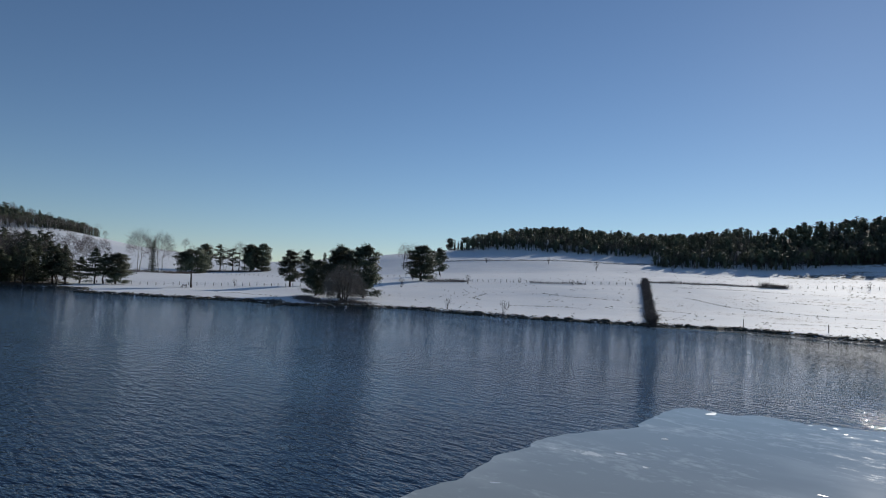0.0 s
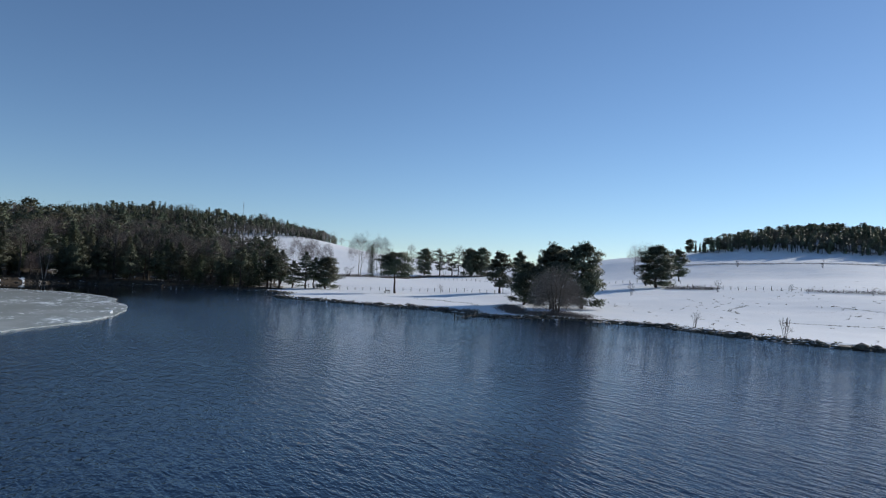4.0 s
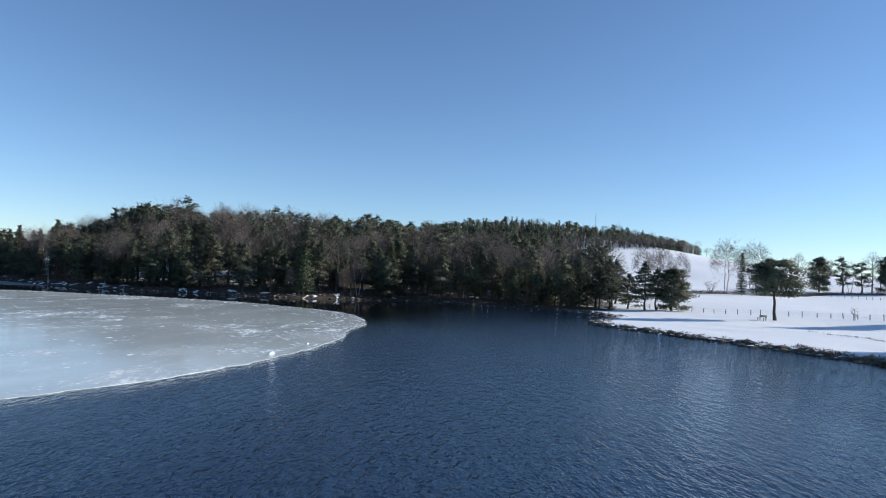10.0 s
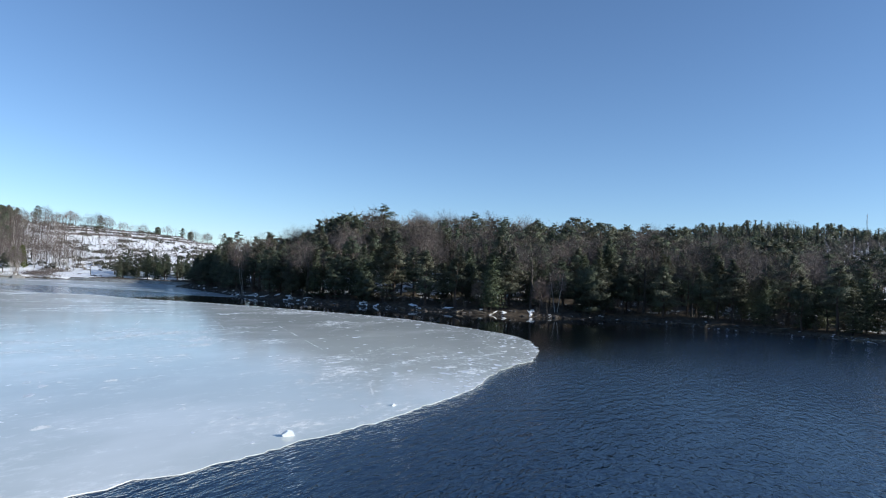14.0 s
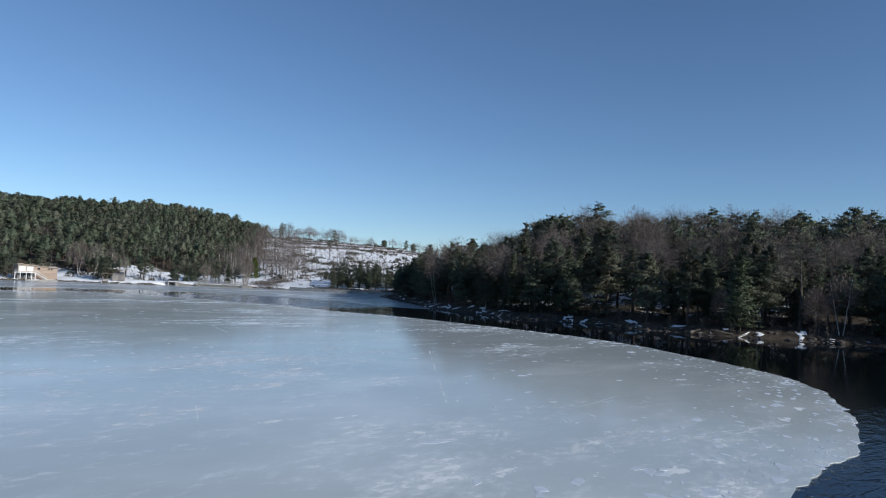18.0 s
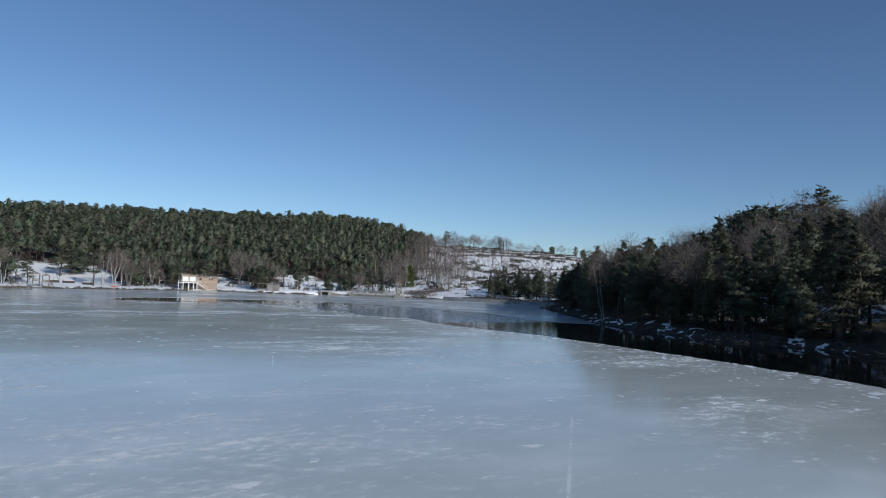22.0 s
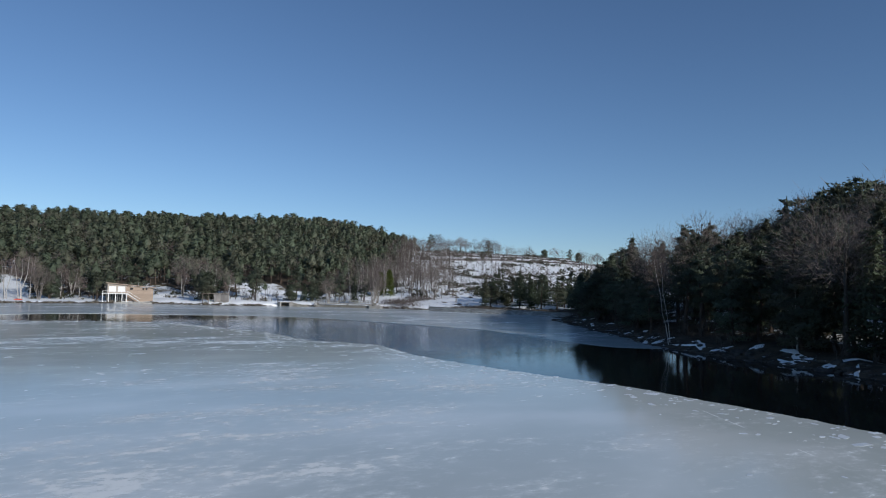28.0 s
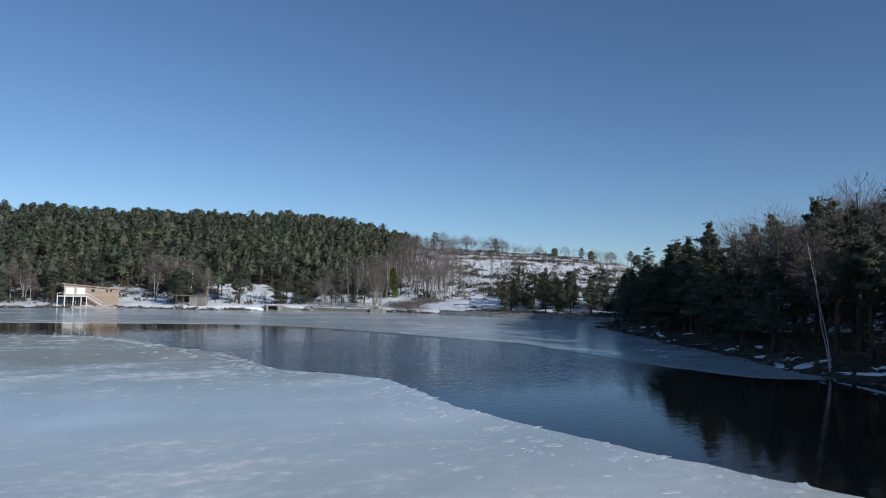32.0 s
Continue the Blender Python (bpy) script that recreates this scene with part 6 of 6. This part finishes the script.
def strewn(name, spots, sizes, mat, label, category, seed, flat=1.0):
    rng = np.random.default_rng(seed)
    pieces = [pebble(k) for k in range(6)]
    out = []
    for (x, y, z), s in zip(spots, sizes):
        v, f = pieces[rng.integers(6)]
        a = rng.uniform(0, 6.283)
        c, q = math.cos(a), math.sin(a)
        w = v * (s * rng.uniform(0.8, 1.5), s, s * flat)
        out.append((np.stack([w[:, 0] * c - w[:, 1] * q + x, w[:, 0] * q + w[:, 1] * c + y, w[:, 2] + z], 1), f))
    v, f = joined(out)
    return tagged(new(name, mesh_of(name, v, f, mat)), label, category, kind="stuff")


def shore_spots(seed, count, x0, x1, y0, y1, low, high):
    """Spots along the waterline, from low to high metres inland."""
    rng = np.random.default_rng(seed)
    ring = LAKE[(LAKE[:, 0] > x0) & (LAKE[:, 0] < x1) & (LAKE[:, 1] > y0) & (LAKE[:, 1] < y1)]
    p = ring[rng.integers(0, len(ring), count * 3)] + rng.normal(0, 1.6, (count * 3, 2))
    d = on_grid("d", p[:, 0], p[:, 1])
    p = p[(d > low) & (d < high)][:count]
    return np.column_stack([p, np.maximum(on_grid("z", p[:, 0], p[:, 1]), -0.12)]), rng


spots, rng = shore_spots(1, 2600, -190, 40, 55, 120, -0.35, 1.3)
strewn("bank_stones", spots, rng.gamma(2.2, 0.10, len(spots)) + 0.08, BANK_STONE, "dark stones and clods along the field bank", "stones", 2)
spots, rng = shore_spots(3, 1500, -270, -188, -125, 66, -0.5, 2.5)
strewn("headland_stones", spots, rng.gamma(1.7, 0.11, len(spots)) + 0.07, DARK_BANK_STONE, "dark boulders with snow along the headland", "stones", 4)
spots, rng = shore_spots(5, 900, -262, -90, -215, -150, -0.3, 1.5)
strewn("south_stones", spots, rng.gamma(2.0, 0.12, len(spots)) + 0.08, BANK_STONE, "snow-capped stones along the far shore", "stones", 6)
rng = np.random.default_rng(31)
spots, d = scatter(rng, -480, -262, -400, -160, 4.5, lambda x, y, d: (d > 2) & (x < wood_edge(y) + 10) & (rng.uniform(0, 1, len(x)) < 0.5))
strewn("slope_rocks", spots, rng.gamma(1.6, 0.28, len(spots)) + 0.15, SCRUB_STONE, "heathery rocks scattered over the snowy slope", "stones", 8)


def grass_tufts(name, spots, tall, label, seed):
    rng = np.random.default_rng(seed)
    w, g, _ = tufts(rng, spots, 0.22, 0.05, 9, tall)
    tagged(new(name, mesh_of(name, w, g, DRY_GRASS)), label, "grass", kind="stuff")


spots, rng = shore_spots(9, 800, -190, 40, 55, 120, 0.3, 3.2)
grass_tufts("bank_grass", spots, 0.28, "dry yellow grass on the snowy bank", 10)
rng = np.random.default_rng(41)
spots, d = scatter(rng, -110, 60, 98, 260, 2.6, lambda x, y, d: (d > 3) & (ripple(x, y, 22, 31) > 0.12) & (rng.uniform(0, 1, len(x)) < 0.45 + 0.5 * (x > -40)))
grass_tufts("field_tussocks", spots, 0.24, "dry tussocks showing through the snow", 12)


# old furrows and wheel tracks where the grass shows in lines through the snow
TRACKS = [[(-50, 156), (-36, 144.5), (-19.6, 139.5), (0, 138)], [(-60, 178), (-49, 180), (-25, 184)], [(-94, 137), (-91, 127.5), (-86, 124)], [(-82, 145), (-66, 138.5), (-58, 139)],
          [(-51, 130), (-45, 128), (-38, 128.5)], [(-30, 160), (-17, 160.5), (6, 158)], [(-75, 118), (-62, 120), (-56, 119)], [(-140, 88), (-125, 92), (-118, 90)], [(-24, 122), (-8, 124), (14, 121)]]
rng = np.random.default_rng(43)
spots = []
for line in TRACKS:
    for (x0, y0), (x1, y1) in zip(line, line[1:]):
        for f in np.arange(0, 1, 0.35 / math.hypot(x1 - x0, y1 - y0)):
            if rng.uniform() < 0.75:
                x, y = x0 + (x1 - x0) * f + rng.normal(0, 0.22), y0 + (y1 - y0) * f + rng.normal(0, 0.22)
                spots.append((x, y, float(on_grid("z", x, y))))
grass_tufts("track_grass", np.array(spots), 0.2, "dry grass in lines along old field tracks", 44)


def fallen_log(x, y, long, turn, tilt, thick):
    z = float(on_grid("z", x, y))
    ob = thing("fallen_log", "fallen bleached log with snow lying along it", "log", "fallen logs along the headland", (x, y, z + thick), turn)
    w = thick
    part("stem", lathe(bmesh.new(), [(-long / 2, 0, 0), (-long * 0.1, w * 0.6, tilt * 0.4), (long / 2, -w * 0.3, tilt)], [w, w * 0.8, w * 0.35], 7), BANK_STONE, ob)
    part("broken_branch", lathe(bmesh.new(), [(long * 0.15, 0, tilt * 0.5), (long * 0.3, w * 4, tilt * 0.5 + 0.5)], [w * 0.4, w * 0.12], 5), DARK_BARK, ob)


spots, rng = shore_spots(13, 34, -268, -190, -120, 55, -0.6, 3.5)
for x, y, z in spots:
    fallen_log(x, y, rng.uniform(2.5, 6), rng.uniform(0, 360), rng.uniform(0.1, 0.6), rng.uniform(0.09, 0.2))

# snow lying in hollows of the headland's bank, draped over the ground
spots, rng = shore_spots(15, 45, -268, -188, -120, 20, 0.8, 8.0)
for x, y, z in spots:
    a, b, turn = rng.gamma(2.2, 0.4) + 0.35, rng.uniform(0.2, 0.65), rng.uniform(0, 6.283)
    bm = bmesh.new()
    rings = []
    for k in range(7):
        f = (k + 1) / 7
        row = []
        for q in range(22):
            w = 6.283 * q / 22
            r = f * (1 + 0.75 * noise.noise(Vector((math.cos(w) * 1.6 + x, math.sin(w) * 1.6 + y, 0))) + 0.4 * noise.noise(Vector((math.cos(w) * 4 + y, math.sin(w) * 4 + x, 3))))
            u, v = math.cos(w) * r * a, math.sin(w) * r * b
            px, py = u * math.cos(turn) - v * math.sin(turn), u * math.sin(turn) + v * math.cos(turn)
            row.append(bm.verts.new((px, py, float(on_grid("z", x + px, y + py)) - z + 0.10 * (1 - f ** 3) - 0.02)))
        rings.append(row)
    bm.faces.new(rings[0])
    for lower, upper in zip(rings, rings[1:]):
        for q in range(22):
            bm.faces.new((lower[q], upper[q], upper[(q + 1) % 22], lower[(q + 1) % 22]))
    me = bpy.data.meshes.new("snow_patch")
    bm.to_mesh(me)
    bm.free()
    me.materials.append(GROUND)
    me.polygons.foreach_set("use_smooth", [True] * len(me.polygons))
    ob = tagged(new("snow_patch", me), "patch of old snow lying on the wooded bank", "snow patch", "snow patches on the headland")
    ob.matrix_basis = pose(x, y, z)


def slabs(name, spots, size, label, seed, stand=0.0):
    """Thin broken plates of ice lying about, some tilted."""
    rng = np.random.default_rng(seed)
    out = []
    for x, y in spots:
        n = rng.integers(5, 9)
        a = (np.arange(n) + rng.uniform(-0.32, 0.32, n)) * 6.283 / n
        r = size * rng.gamma(2.0, 0.5, 1) * rng.uniform(0.55, 1.25, n)
        top = np.stack([np.cos(a) * r * 1.6, np.sin(a) * r * 0.8, 0 * a], 1)
        turn, tip = rng.normal(0.3, 0.5), abs(rng.normal(0, 0.004 + stand))
        rot = np.array(Euler((tip, tip * 0.4, turn)).to_matrix())
        both = np.concatenate([top + (0, 0, 0.007), top]) @ rot.T + (x, y, 0.0225)
        f = [(0, k, k + 1) for k in range(1, n - 1)]
        for k in range(n):
            m = (k + 1) % n
            f += [(k, k + n, m + n), (k, m + n, m)]
        out.append((both, np.array(f)))
    v, f = joined(out)
    return tagged(new(name, mesh_of(name, v, f, ICE_CRUST)), label, "ice pieces", kind="stuff")


rng = np.random.default_rng(51)
rim = MAIN_RING[(MAIN_RING[:, 0] < -112) & (MAIN_RING[:, 1] > -125)]
pull = np.array([-120.0, -30.0]) - rim
pull /= np.linalg.norm(pull, axis=1, keepdims=True)
pick = rng.integers(0, len(rim), 1400)
slabs("edge_ice", rim[pick] + pull[pick] * rng.gamma(1.0, 2.4, 1400)[:, None], 0.12, "white broken ice plates along the ice edge", 52, 0.006)
n = 2600
x, y = rng.uniform(-185, -60, n), rng.uniform(-125, 28, n)
keep = inside(x, y, MAIN_RING) & (ripple(x, y, 26, 55) + 0.5 * ripple(x, y, 9, 56) > 0.05)
slabs("ice_fragments", np.stack([x, y], 1)[keep], 0.12, "small white ice fragments frozen onto the sheet", 53, 0.0)
rim = MAIN_RING[(MAIN_RING[:, 0] > -12) & (MAIN_RING[:, 1] > 8)]
pick = rng.integers(0, len(rim), 150)
slabs("near_edge_ice", rim[pick] + np.array([1.0, -0.5]) * rng.gamma(1.6, 2.2, 150)[:, None], 0.12, "white ice crust on the nearer sheet", 54, 0.04)
for x, y, s, turn in ((-99.1, 25.6, 0.26, -40), (-107, 26.6, 0.13, -25)):
    bm = bmesh.new()
    v = [bm.verts.new((s * p, 0.0, s * q)) for p, q in ((-1, 0), (0.9, 0), (1.1, 0.5), (0.3, 1.0), (-0.6, 0.8))]
    face = bm.faces.new(v)
    made = bmesh.ops.extrude_face_region(bm, geom=[face])
    for w in made["geom"]:
        if isinstance(w, bmesh.types.BMVert):
            w.co.y += 0.12
    me = bpy.data.meshes.new("ice_slab")
    bm.to_mesh(me)
    bm.free()
    me.materials.append(ICE_CRUST)
    ob = tagged(new("ice_slab", me), "upturned white slab of ice standing on the sheet", "ice slab", "upturned ice slabs")
    ob.matrix_basis = pose(x, y, 0.03, -18, 0, turn)
